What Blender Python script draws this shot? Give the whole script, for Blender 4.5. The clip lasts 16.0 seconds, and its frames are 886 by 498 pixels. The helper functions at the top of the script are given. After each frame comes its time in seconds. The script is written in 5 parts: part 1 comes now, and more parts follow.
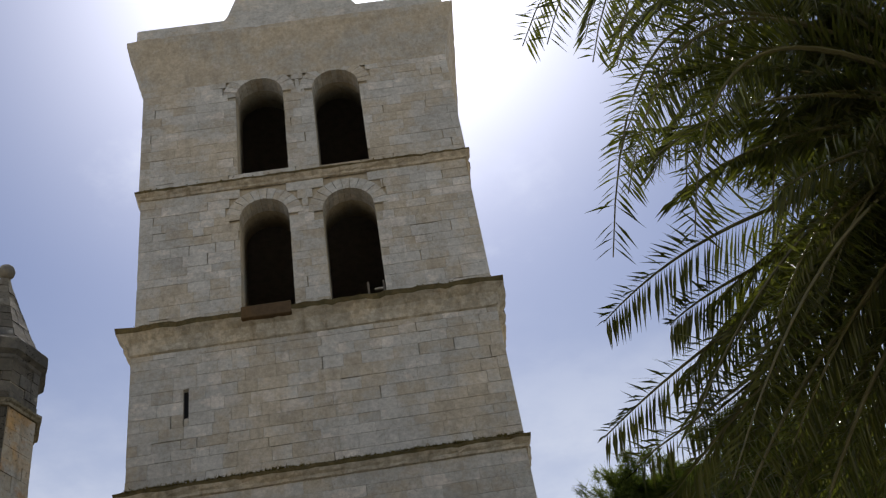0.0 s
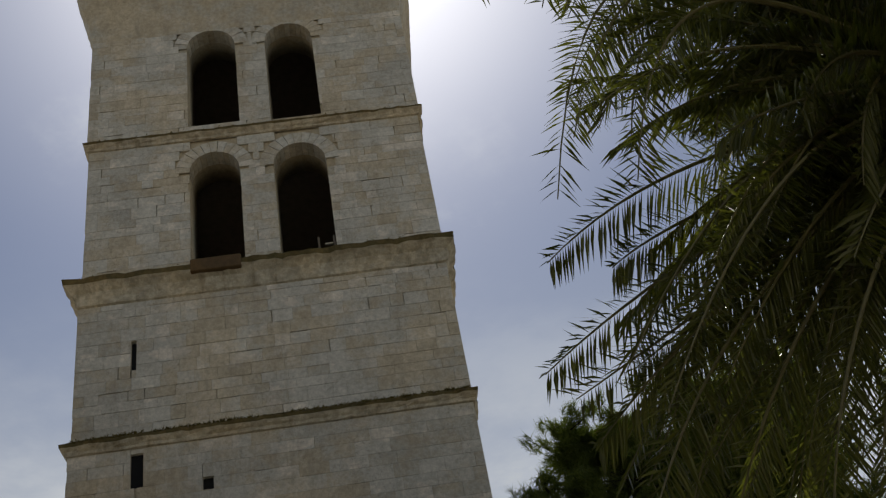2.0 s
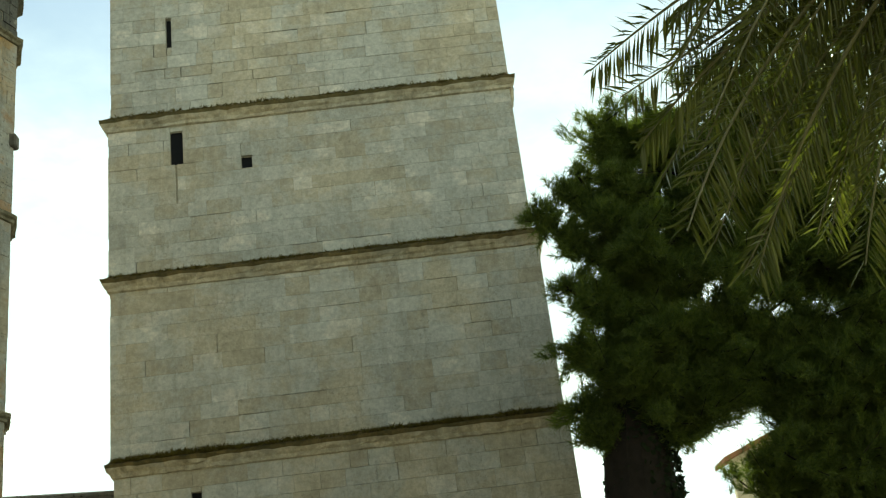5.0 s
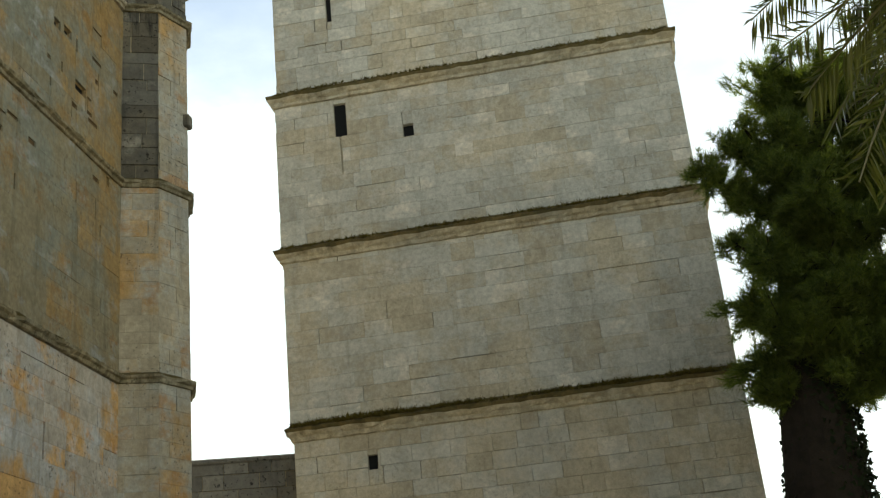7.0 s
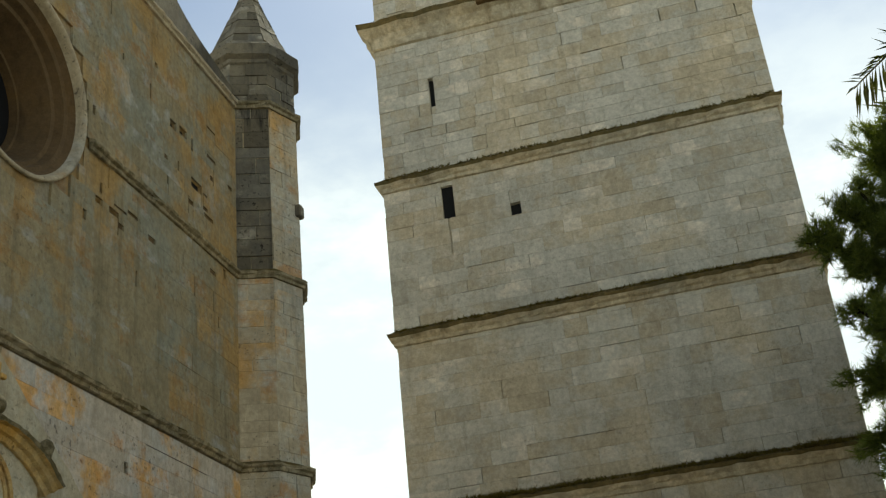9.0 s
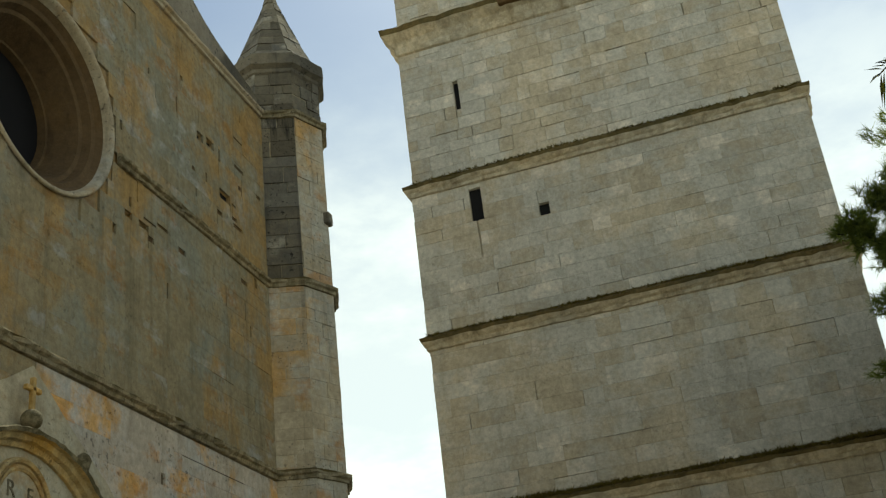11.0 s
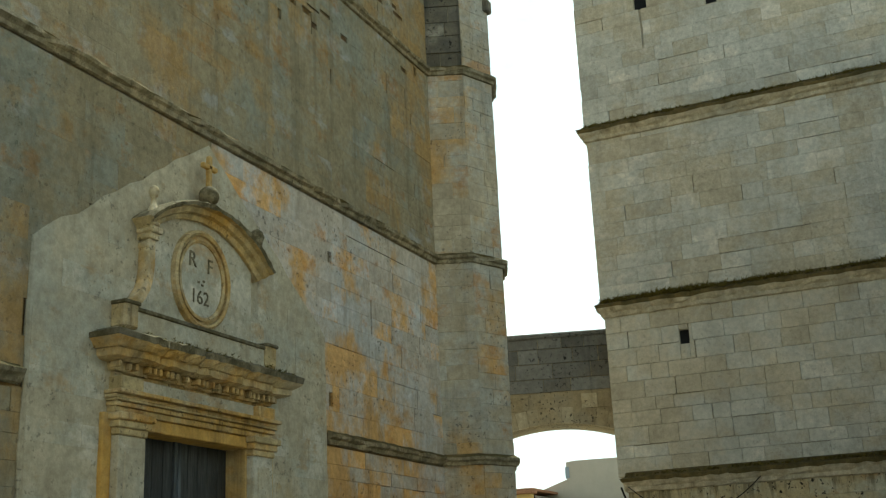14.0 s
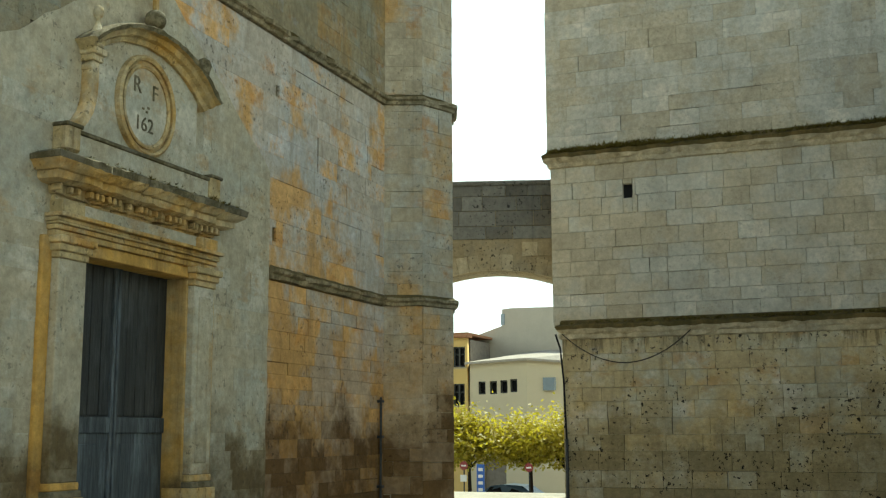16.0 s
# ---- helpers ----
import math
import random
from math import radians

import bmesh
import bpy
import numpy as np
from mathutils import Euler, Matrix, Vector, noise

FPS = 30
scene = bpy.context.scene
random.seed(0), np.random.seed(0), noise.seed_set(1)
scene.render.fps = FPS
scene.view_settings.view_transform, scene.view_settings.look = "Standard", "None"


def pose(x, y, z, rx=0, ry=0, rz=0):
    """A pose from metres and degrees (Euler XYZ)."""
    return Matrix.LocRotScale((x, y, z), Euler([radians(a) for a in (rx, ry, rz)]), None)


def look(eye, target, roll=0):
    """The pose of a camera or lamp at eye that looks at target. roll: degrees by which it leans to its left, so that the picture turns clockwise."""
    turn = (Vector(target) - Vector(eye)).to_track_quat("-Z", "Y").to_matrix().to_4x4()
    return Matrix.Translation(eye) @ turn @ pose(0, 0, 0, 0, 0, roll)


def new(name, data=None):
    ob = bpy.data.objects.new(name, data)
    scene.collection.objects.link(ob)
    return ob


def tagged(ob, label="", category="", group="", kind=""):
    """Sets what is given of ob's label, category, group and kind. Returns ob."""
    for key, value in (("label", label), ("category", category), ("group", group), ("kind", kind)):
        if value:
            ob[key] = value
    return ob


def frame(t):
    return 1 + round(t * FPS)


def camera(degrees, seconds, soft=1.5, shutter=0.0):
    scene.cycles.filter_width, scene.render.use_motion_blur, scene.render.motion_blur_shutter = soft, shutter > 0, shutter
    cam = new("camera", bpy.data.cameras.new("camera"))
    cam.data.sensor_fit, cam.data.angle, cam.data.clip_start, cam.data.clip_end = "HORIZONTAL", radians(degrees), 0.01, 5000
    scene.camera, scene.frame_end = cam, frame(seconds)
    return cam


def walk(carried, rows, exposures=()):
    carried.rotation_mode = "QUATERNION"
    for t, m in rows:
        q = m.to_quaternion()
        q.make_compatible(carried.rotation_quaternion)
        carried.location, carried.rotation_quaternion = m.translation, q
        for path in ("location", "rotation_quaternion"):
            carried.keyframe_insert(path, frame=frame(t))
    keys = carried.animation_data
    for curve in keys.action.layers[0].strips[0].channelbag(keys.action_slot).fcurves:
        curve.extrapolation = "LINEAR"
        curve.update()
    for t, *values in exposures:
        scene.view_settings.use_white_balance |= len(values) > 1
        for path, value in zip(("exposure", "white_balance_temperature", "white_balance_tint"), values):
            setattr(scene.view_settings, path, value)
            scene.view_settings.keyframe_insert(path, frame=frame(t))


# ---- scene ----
cam = camera(42.5, 16.0, soft=1.25)
PATH = [
    (0.0, (-0.027, 0.008, 1.746), (0.994, 15.185, 14.730), -10.51),
    (0.5, (-0.030, 0.005, 1.696), (1.185, 14.472, 15.452), -11.98),
    (1.0, (0.003, 0.038, 1.634), (1.676, 14.359, 15.494), -12.69),
    (1.5, (-0.026, 0.044, 1.554), (1.702, 14.672, 15.083), -12.39),
    (2.0, (-0.014, 0.051, 1.502), (1.749, 15.660, 13.881), -11.31),
    (2.5, (-0.040, 0.032, 1.563), (1.636, 16.592, 12.651), -9.91),
    (3.0, (-0.042, 0.036, 1.588), (0.548, 17.235, 11.778), -8.15),
    (5.5, (-0.075, 0.063, 1.636), (0.420, 18.607, 9.109), -7.15),
    (6.0, (-0.068, 0.044, 1.628), (-0.821, 18.616, 9.010), -6.71),
    (6.5, (-0.045, 0.061, 1.635), (-1.778, 18.584, 8.975), -5.66),
    (7.0, (-0.029, 0.038, 1.632), (-2.472, 18.437, 9.085), -5.84),
    (7.5, (-0.039, 0.036, 1.647), (-2.882, 18.295, 9.296), -5.16),
    (8.0, (-0.070, 0.044, 1.659), (-3.538, 18.108, 9.512), -5.59),
    (8.5, (-0.023, 0.012, 1.678), (-4.074, 17.686, 10.117), -5.74),
    (9.0, (0.060, -0.002, 1.707), (-4.091, 17.454, 10.541), -5.97),
    (11.5, (0.119, 0.034, 1.709), (-4.614, 17.299, 10.626), -7.10),
    (12.0, (0.109, 0.001, 1.600), (-4.163, 17.840, 9.568), -6.95),
    (12.5, (0.036, 0.006, 1.562), (-4.854, 17.999, 8.796), -6.13),
    (13.0, (-0.017, -0.027, 1.506), (-6.168, 17.659, 8.533), -5.51),
    (13.5, (-0.001, -0.070, 1.588), (-7.703, 17.022, 8.556), -4.54),
    (14.0, (0.030, -0.105, 1.525), (-7.809, 17.340, 7.374), -2.63),
    (14.5, (0.069, -0.110, 1.583), (-7.315, 17.739, 6.770), -1.52),
    (15.0, (0.073, -0.070, 1.523), (-6.542, 18.195, 6.281), -1.27),
    (15.5, (0.025, -0.082, 1.429), (-6.722, 18.321, 5.405), -1.10),
    (16.0, (-0.025, -0.081, 1.477), (-7.269, 18.284, 4.678), -0.25),
]
EXPOSURES = [(0.0, -0.42, 6150, 15), (0.6, -0.55, 6150, 17), (1.3, -1.12, 6400, 13), (1.7, -1.08, 6500, 12), (2.1, -0.8, 6550, 9), (2.6, -0.36, 6650, 2), (3.2, 0.1, 6900, -3), (5.3, 0.54, 6850, -18), (6.2, 0.52, 6900, -13),
             (7.2, 0.54, 6900, -2), (8.2, 0.36, 6950, -3), (9.2, 0.24, 7050, -2), (11.5, 0.16, 7050, -5), (12.5, 0.12, 7000, -1), (13.2, 0.4, 7000, 1), (14.0, 0.58, 6500, -11), (14.5, 0.58, 6450, -11), (15.0, 0.72, 6300, -13), (16.0, 0.9, 6400, -12)]
walk(cam, [(t, look(eye, target, roll)) for t, eye, target, roll in PATH], EXPOSURES)

# ---- sky and sun: high noon sun behind the bell tower ----
SUN_YAW, SUN_EL = radians(-1.2), radians(57.0)
SUN_DIR = Vector((-math.sin(SUN_YAW) * math.cos(SUN_EL), math.cos(SUN_YAW) * math.cos(SUN_EL), math.sin(SUN_EL)))


class Nodes:
    """Short hand for building node trees."""

    def __init__(self, tree):
        self.t = tree
        self.n = tree.nodes
        self.l = tree.links

    def add(self, kind):
        return self.n.new(kind)

    def put(self, value, socket):
        if hasattr(value, "is_output"):
            self.l.new(value, socket)
        elif isinstance(value, (tuple, list)) and len(value) == 3 and len(socket.default_value) == 4:
            socket.default_value = (*value, 1)
        else:
            socket.default_value = value

    def math(self, op, a, b=0.0, clamp=False):
        node = self.add("ShaderNodeMath")
        node.operation, node.use_clamp = op, clamp
        self.put(a, node.inputs[0])
        self.put(b, node.inputs[1])
        return node.outputs[0]

    def noise(self, vec, scale, detail=4.0, rough=0.55):
        node = self.add("ShaderNodeTexNoise")
        self.put(vec, node.inputs["Vector"])
        node.inputs["Scale"].default_value = scale
        node.inputs["Detail"].default_value = detail
        node.inputs["Roughness"].default_value = rough
        return node.outputs[0]

    def scaled(self, vec, s, offset=(0, 0, 0)):
        node = self.add("ShaderNodeMapping")
        self.put(vec, node.inputs[0])
        node.inputs["Scale"].default_value = s
        node.inputs["Location"].default_value = offset
        return node.outputs[0]

    def step(self, fac, lo, hi):
        node = self.add("ShaderNodeMapRange")
        node.interpolation_type = "SMOOTHSTEP"
        self.put(fac, node.inputs[0])
        node.inputs[1].default_value, node.inputs[2].default_value = lo, hi
        return node.outputs[0]

    def mix(self, fac, a, b, blend="MIX"):
        node = self.add("ShaderNodeMix")
        node.data_type, node.blend_type = "RGBA", blend
        self.put(fac, node.inputs[0])
        self.put(a, node.inputs[6])
        self.put(b, node.inputs[7])
        return node.outputs[2]

    def bump(self, height, strength, distance):
        node = self.add("ShaderNodeBump")
        self.put(height, node.inputs["Height"])
        node.inputs["Strength"].default_value, node.inputs["Distance"].default_value = strength, distance
        return node.outputs[0]


def make_world():
    w = bpy.data.worlds.new("summer_sky")
    scene.world = w
    w.use_nodes = True
    k = Nodes(w.node_tree)
    sky = k.add("ShaderNodeTexSky")
    sky.sky_type, sky.sun_disc, sky.sun_elevation, sky.sun_rotation = "NISHITA", False, SUN_EL, -SUN_YAW
    sky.air_density, sky.dust_density, sky.ozone_density = 1.0, 0.7, 2.2
    co = k.add("ShaderNodeTexCoord").outputs["Generated"]
    dot = k.add("ShaderNodeVectorMath")
    dot.operation = "DOT_PRODUCT"
    k.put(co, dot.inputs[0])
    dot.inputs[1].default_value = SUN_DIR
    near = k.math("MAXIMUM", dot.outputs["Value"], 0.0)
    aureole = k.math("ADD", k.math("MULTIPLY", k.math("POWER", near, 60.0), 18.0), k.math("MULTIPLY", k.math("POWER", near, 18.0), 3.6))
    wisps = k.noise(k.scaled(co, (1.6, 1.6, 2.6), (0.35, 0.1, 0.2)), 2.6, 7.0, 0.6)
    cover = k.step(wisps, 0.52, 0.8)
    low = k.step(k.noise(k.scaled(co, (1, 1, 2.2)), 4.5, 6.0, 0.6), 0.4, 0.68)
    sep = k.add("ShaderNodeSeparateXYZ")
    k.put(co, sep.inputs[0])
    veil = k.math("MULTIPLY", k.math("ADD", 1.2, k.math("MULTIPLY", low, 0.8)), k.step(sep.outputs[2], 0.66, 0.38))
    cover = k.math("MAXIMUM", cover, veil)
    cloud_light = k.math("ADD", aureole, 11.5)
    cloud = k.mix(1.0, (0.93, 0.97, 1.0), cloud_light, "MULTIPLY")
    clear = k.mix(1.0, k.mix(1.0, sky.outputs[0], (0.94, 0.98, 1.06), "MULTIPLY"), k.mix(1.0, (1, 0.98, 0.95), aureole, "MULTIPLY"), "ADD")
    k.put(k.mix(k.math("MULTIPLY", cover, 0.56, True), clear, cloud), k.n["Background"].inputs[0])
    k.n["Background"].inputs[1].default_value = 0.095


make_world()
sun = new("sun", bpy.data.lights.new("sun", "SUN"))
sun.data.energy, sun.data.angle, sun.data.color = 4.0, radians(0.5), (1.0, 0.95, 0.86)
sun.matrix_world = look(SUN_DIR * 90, (0, 0, 0))


# ---- materials ----
def material(name):
    m = bpy.data.materials.new(name)
    m.use_nodes = True
    k = Nodes(m.node_tree)
    return m, k, k.n["Principled BSDF"]


def own_random(k):
    """A random number for each piece, whether an object of its own or an island of a joined mesh."""
    a = k.add("ShaderNodeObjectInfo").outputs["Random"]
    b = k.add("ShaderNodeNewGeometry").outputs["Random Per Island"]
    return k.math("FRACT", k.math("ADD", a, b))


def stone_material(name, warm, cool, stain, vary=0.3, streak=0.5, moss=0.0, rough=0.9, ochre=None, ochre_lo=0.5, damp=None, pits=0.0, pale=None, drips=(), cool_lo=0.42, soak=0.48, edge=0.17, rust=None):
    """Weathered limestone: warm and lichen-grey areas, tone by piece, rain streaks, dark pits and grain at several sizes."""
    m, k, b = material(name)
    pos = k.add("ShaderNodeNewGeometry").outputs["Position"]
    rnd = own_random(k)
    shade = k.math("SUBTRACT", rnd, 0.5)
    broad = k.noise(pos, 0.42, 7.0, 0.62)
    mid = k.noise(pos, 2.1, 8.0, 0.68)
    grit = k.noise(pos, 9.0, 8.0, 0.72)
    fine = k.noise(pos, 38.0, 6.0, 0.7)
    col = k.mix(k.step(k.math("ADD", k.math("ADD", k.math("MULTIPLY", broad, 0.65), k.math("MULTIPLY", mid, 0.35)), k.math("MULTIPLY", shade, 0.13)), cool_lo, cool_lo + 0.16), warm, cool)
    if pale:
        spot = k.math("ADD", k.noise(k.scaled(pos, (1, 1, 1.4), (5, 2, 1)), 1.2, 7.0, 0.65), k.math("MULTIPLY", shade, 0.12))
        col = k.mix(k.math("MULTIPLY", k.step(spot, 0.56, 0.66), 0.7), col, pale)
    if ochre:
        patch = k.math("ADD", k.noise(k.scaled(pos, (1, 1, 0.8), (3, 1, 7)), 0.6, 9.0, 0.68), k.math("MULTIPLY", shade, 0.13))
        col = k.mix(k.math("MULTIPLY", k.step(patch, ochre_lo - 0.03, ochre_lo + edge), 0.85), col, ochre)
        deep = k.step(k.math("ADD", k.noise(k.scaled(pos, (1, 1, 1.5), (8, 3, 2)), 1.3, 9.0, 0.7), k.math("MULTIPLY", shade, 0.1)), 0.54, 0.68)
        col = k.mix(k.math("MULTIPLY", deep, 0.6), col, tuple(c * f2 for c, f2 in zip(ochre, (0.82, 0.66, 0.5))))
    run = k.noise(k.scaled(pos, (2.6, 2.6, 0.14)), 1.4, 7.0, 0.66)
    col = k.mix(k.math("MULTIPLY", k.step(run, 0.52, 0.7), streak), col, stain)
    sep = k.add("ShaderNodeSeparateXYZ")
    k.put(pos, sep.inputs[0])
    if drips:
        wash = None
        for level in drips:
            below = k.math("MULTIPLY", k.step(sep.outputs[2], level - 1.15, level - 0.3), k.math("LESS_THAN", sep.outputs[2], level))
            wash = below if wash is None else k.math("MAXIMUM", wash, below)
        curtain = k.step(k.math("ADD", k.noise(k.scaled(pos, (4.5, 4.5, 0.5)), 1.6, 7.0, 0.7), k.math("MULTIPLY", wash, 0.12)), 0.58, 0.72)
        col = k.mix(k.math("MULTIPLY", k.math("MULTIPLY", curtain, wash), 0.7), col, tuple(c * 0.5 for c in stain))
    if rust:
        line = k.math("ADD", sep.outputs[2], k.math("MULTIPLY", k.math("SUBTRACT", k.noise(k.scaled(pos, (1, 1, 0.7), (2, 6, 4)), 0.8, 8.0, 0.68), 0.5), 5.0))
        col = k.mix(k.math("MULTIPLY", k.step(line, rust[3] + 0.8, rust[3] - 0.8), 0.42), col, rust[:3])
    if damp:
        line = k.math("ADD", sep.outputs[2], k.math("MULTIPLY", k.math("SUBTRACT", k.noise(pos, 0.6, 8.0, 0.68), 0.5), 3.6))
        own = k.step(k.math("ADD", rnd, k.math("MULTIPLY", k.math("SUBTRACT", mid, 0.5), 2.0)), 1.0, 0.3)
        wet = k.math("MULTIPLY", k.step(line, damp[3] + 0.45, damp[3] - 0.45), k.math("ADD", soak, k.math("MULTIPLY", own, 0.95 - soak)))
        col = k.mix(wet, col, damp[:3])
    if moss:
        col = k.mix(k.math("MULTIPLY", k.step(k.noise(pos, 3.5, 8.0, 0.72), 0.42, 0.58), moss), col, (0.06, 0.05, 0.018))
    tone = k.math("ADD", 1.0, k.math("MULTIPLY", shade, vary))
    tone = k.math("MULTIPLY", tone, k.math("ADD", 0.82, k.math("MULTIPLY", k.step(grit, 0.3, 0.7), 0.32)))
    tone = k.math("MULTIPLY", tone, k.math("ADD", 0.84, k.math("MULTIPLY", k.step(mid, 0.3, 0.7), 0.28)))
    tone = k.math("MULTIPLY", tone, k.math("ADD", 0.8, k.math("MULTIPLY", fine, 0.4)))
    if pits:
        zone = k.step(k.noise(pos, 0.9, 5.0, 0.6), 0.44, 0.56)
        hole = k.step(k.noise(pos, 13.0, 4.0, 0.6), 0.6, 0.64)
        tone = k.math("MULTIPLY", tone, k.math("SUBTRACT", 1.0, k.math("MULTIPLY", k.math("MULTIPLY", hole, zone), pits)))
    col = k.mix(1.0, col, tone, "MULTIPLY")
    k.put(col, b.inputs["Base Color"])
    b.inputs["Roughness"].default_value = rough
    b.inputs["Specular IOR Level"].default_value = 0.2
    k.put(k.bump(k.math("ADD", k.math("MULTIPLY", grit, 0.7), k.math("MULTIPLY", fine, 0.3)), 0.75, 0.03), b.inputs["Normal"])
    return m


def plain_material(name, color, rough=0.6, metal=0.0, vary=0.3, scale=4.0, bump=0.15, dark=0.5):
    m, k, b = material(name)
    pos = k.add("ShaderNodeNewGeometry").outputs["Position"]
    n1, n2 = k.noise(pos, scale, 6.0, 0.65), k.noise(pos, scale * 9, 5.0, 0.6)
    col = k.mix(k.math("MULTIPLY", k.step(n1, 0.38, 0.7), vary), color, tuple(c * dark for c in color))
    col = k.mix(k.math("MULTIPLY", n2, vary * 0.6), col, tuple(c * 0.55 for c in color))
    k.put(col, b.inputs["Base Color"])
    b.inputs["Roughness"].default_value, b.inputs["Metallic"].default_value = rough, metal
    b.inputs["Specular IOR Level"].default_value = 0.1 if rough >= 0.6 else 0.5
    k.put(k.bump(k.math("ADD", n1, n2), bump, 0.02), b.inputs["Normal"])
    return m


def leaf_material(name, a, c, glow=0.3, rough=0.45, spec=0.4):
    """Foliage: tone by leaf, a waxy surface, and light let through."""
    m, k, b = material(name)
    rnd = own_random(k)
    pos = k.add("ShaderNodeNewGeometry").outputs["Position"]
    f = k.math("ADD", k.math("MULTIPLY", rnd, 0.6), k.math("MULTIPLY", k.noise(pos, 1.2, 3.0), 0.4), True)
    col = k.mix(f, a, c)
    k.put(col, b.inputs["Base Color"])
    b.inputs["Roughness"].default_value = rough
    b.inputs["Specular IOR Level"].default_value = spec
    tr = k.add("ShaderNodeBsdfTranslucent")
    k.put(k.mix(1.0, col, (1.5, 1.6, 0.7), "MULTIPLY"), tr.inputs[0])
    mx = k.add("ShaderNodeMixShader")
    mx.inputs[0].default_value = glow
    k.l.new(b.outputs[0], mx.inputs[1])
    k.l.new(tr.outputs[0], mx.inputs[2])
    k.l.new(mx.outputs[0], k.n["Material Output"].inputs[0])
    return m


TOWER_STONE = stone_material("tower_limestone", (0.53, 0.455, 0.325), (0.45, 0.43, 0.365), (0.3, 0.265, 0.2), vary=0.3, streak=0.3, pale=(0.6, 0.54, 0.44), pits=0.2, cool_lo=0.4)
TOWER_LOW = stone_material("pitted_base_limestone", (0.5, 0.4, 0.23), (0.41, 0.385, 0.295), (0.2, 0.16, 0.08), vary=0.22, streak=0.5, pale=(0.52, 0.48, 0.4), pits=0.95, ochre=(0.46, 0.33, 0.14), ochre_lo=0.5, damp=(0.27, 0.21, 0.105, 2.0), soak=0.4, drips=(3.83,))
TOWER_CORE = stone_material("tower_mortar", (0.44, 0.365, 0.24), (0.35, 0.325, 0.25), (0.2, 0.17, 0.11), vary=0.1)
LEDGE_STONE = stone_material("ledge_limestone", (0.56, 0.47, 0.32), (0.43, 0.385, 0.29), (0.18, 0.135, 0.07), vary=0.25, streak=0.55, moss=0.3)
BAND_STONE = stone_material("lichened_band_stone", (0.36, 0.29, 0.17), (0.25, 0.22, 0.15), (0.1, 0.075, 0.04), vary=0.25, streak=0.7, moss=0.55, pits=0.5)
LEDGE_MOSS = stone_material("mossy_ledge_top", (0.17, 0.12, 0.045), (0.1, 0.078, 0.03), (0.04, 0.03, 0.013), vary=0.3, moss=0.65)
# one wall stone in two tones: ground light fading upward is painted in
FACADE = stone_material("washed_facade_stone_dimmed", (0.29, 0.24, 0.145), (0.235, 0.23, 0.175), (0.11, 0.088, 0.05), vary=0.12, streak=0.35, pale=(0.35, 0.345, 0.315), ochre=(0.34, 0.21, 0.07), ochre_lo=0.48, damp=(0.085, 0.055, 0.025, 1.75), pits=0.3)
FACADE_LOW = stone_material("flaking_lower_facade_lit", (0.52, 0.455, 0.36), (0.46, 0.45, 0.41), (0.22, 0.175, 0.1), vary=0.26, streak=0.3, pale=(0.55, 0.54, 0.52), ochre=(0.58, 0.32, 0.085), ochre_lo=0.51, damp=(0.115, 0.06, 0.015, 1.9), pits=0.5, soak=0.66, edge=0.1, rust=(0.42, 0.225, 0.06, 3.3))
FACADE_CORE = stone_material("facade_render", (0.28, 0.235, 0.155), (0.23, 0.215, 0.165), (0.12, 0.1, 0.06), vary=0.1, streak=0.4, ochre=(0.29, 0.175, 0.056), ochre_lo=0.44, damp=(0.07, 0.045, 0.02, 1.75))
LIMEWASH = stone_material("pale_limewash", (0.47, 0.41, 0.285), (0.4, 0.385, 0.305), (0.2, 0.165, 0.095), vary=0.14, streak=0.3, pale=(0.58, 0.54, 0.43), ochre=(0.46, 0.37, 0.21), ochre_lo=0.62, damp=(0.12, 0.085, 0.035, 1.5), pits=0.4, soak=0.6)
PORTAL_STONE = stone_material("carved_portal_stone", (0.56, 0.44, 0.23), (0.47, 0.39, 0.25), (0.13, 0.08, 0.03), vary=0.25, streak=0.7, pale=(0.6, 0.53, 0.38), ochre=(0.55, 0.31, 0.06), ochre_lo=0.46, moss=0.3, pits=0.5)
JAMB_STONE = stone_material("ochre_jamb_stone", (0.46, 0.36, 0.19), (0.42, 0.3, 0.13), (0.16, 0.1, 0.04), vary=0.2, streak=0.6, ochre=(0.5, 0.29, 0.065), ochre_lo=0.45, damp=(0.1, 0.07, 0.03, 1.2))
PORTAL_MOSS = stone_material("blackened_portal_top", (0.24, 0.2, 0.12), (0.14, 0.12, 0.08), (0.05, 0.04, 0.025), vary=0.2, moss=0.75)
TURRET_STONE = stone_material("turret_limestone", (0.46, 0.39, 0.27), (0.37, 0.355, 0.3), (0.17, 0.145, 0.1), vary=0.28, streak=0.5, ochre=(0.44, 0.26, 0.08), ochre_lo=0.53, damp=(0.115, 0.062, 0.018, 1.75), pits=0.5, soak=0.66, rust=(0.42, 0.235, 0.07, 3.2))
TURRET_GREY = stone_material("blackened_turret_stone", (0.2, 0.175, 0.125), (0.1, 0.094, 0.078), (0.04, 0.038, 0.033), vary=0.9, streak=0.6, pale=(0.27, 0.25, 0.2), pits=0.8, drips=(16.1,))
ARCH_STONE = stone_material("lichened_arch_stone", (0.27, 0.235, 0.175), (0.165, 0.16, 0.145), (0.055, 0.055, 0.053), vary=0.8, streak=0.4, pits=0.9, cool_lo=0.36)
# ochre stone with the shade of deep recesses put into its colour
REVEAL_STONE = stone_material("ochre_stone_with_recess_shade", (0.14, 0.085, 0.033), (0.1, 0.066, 0.033), (0.04, 0.026, 0.012), vary=0.2, streak=0.5)
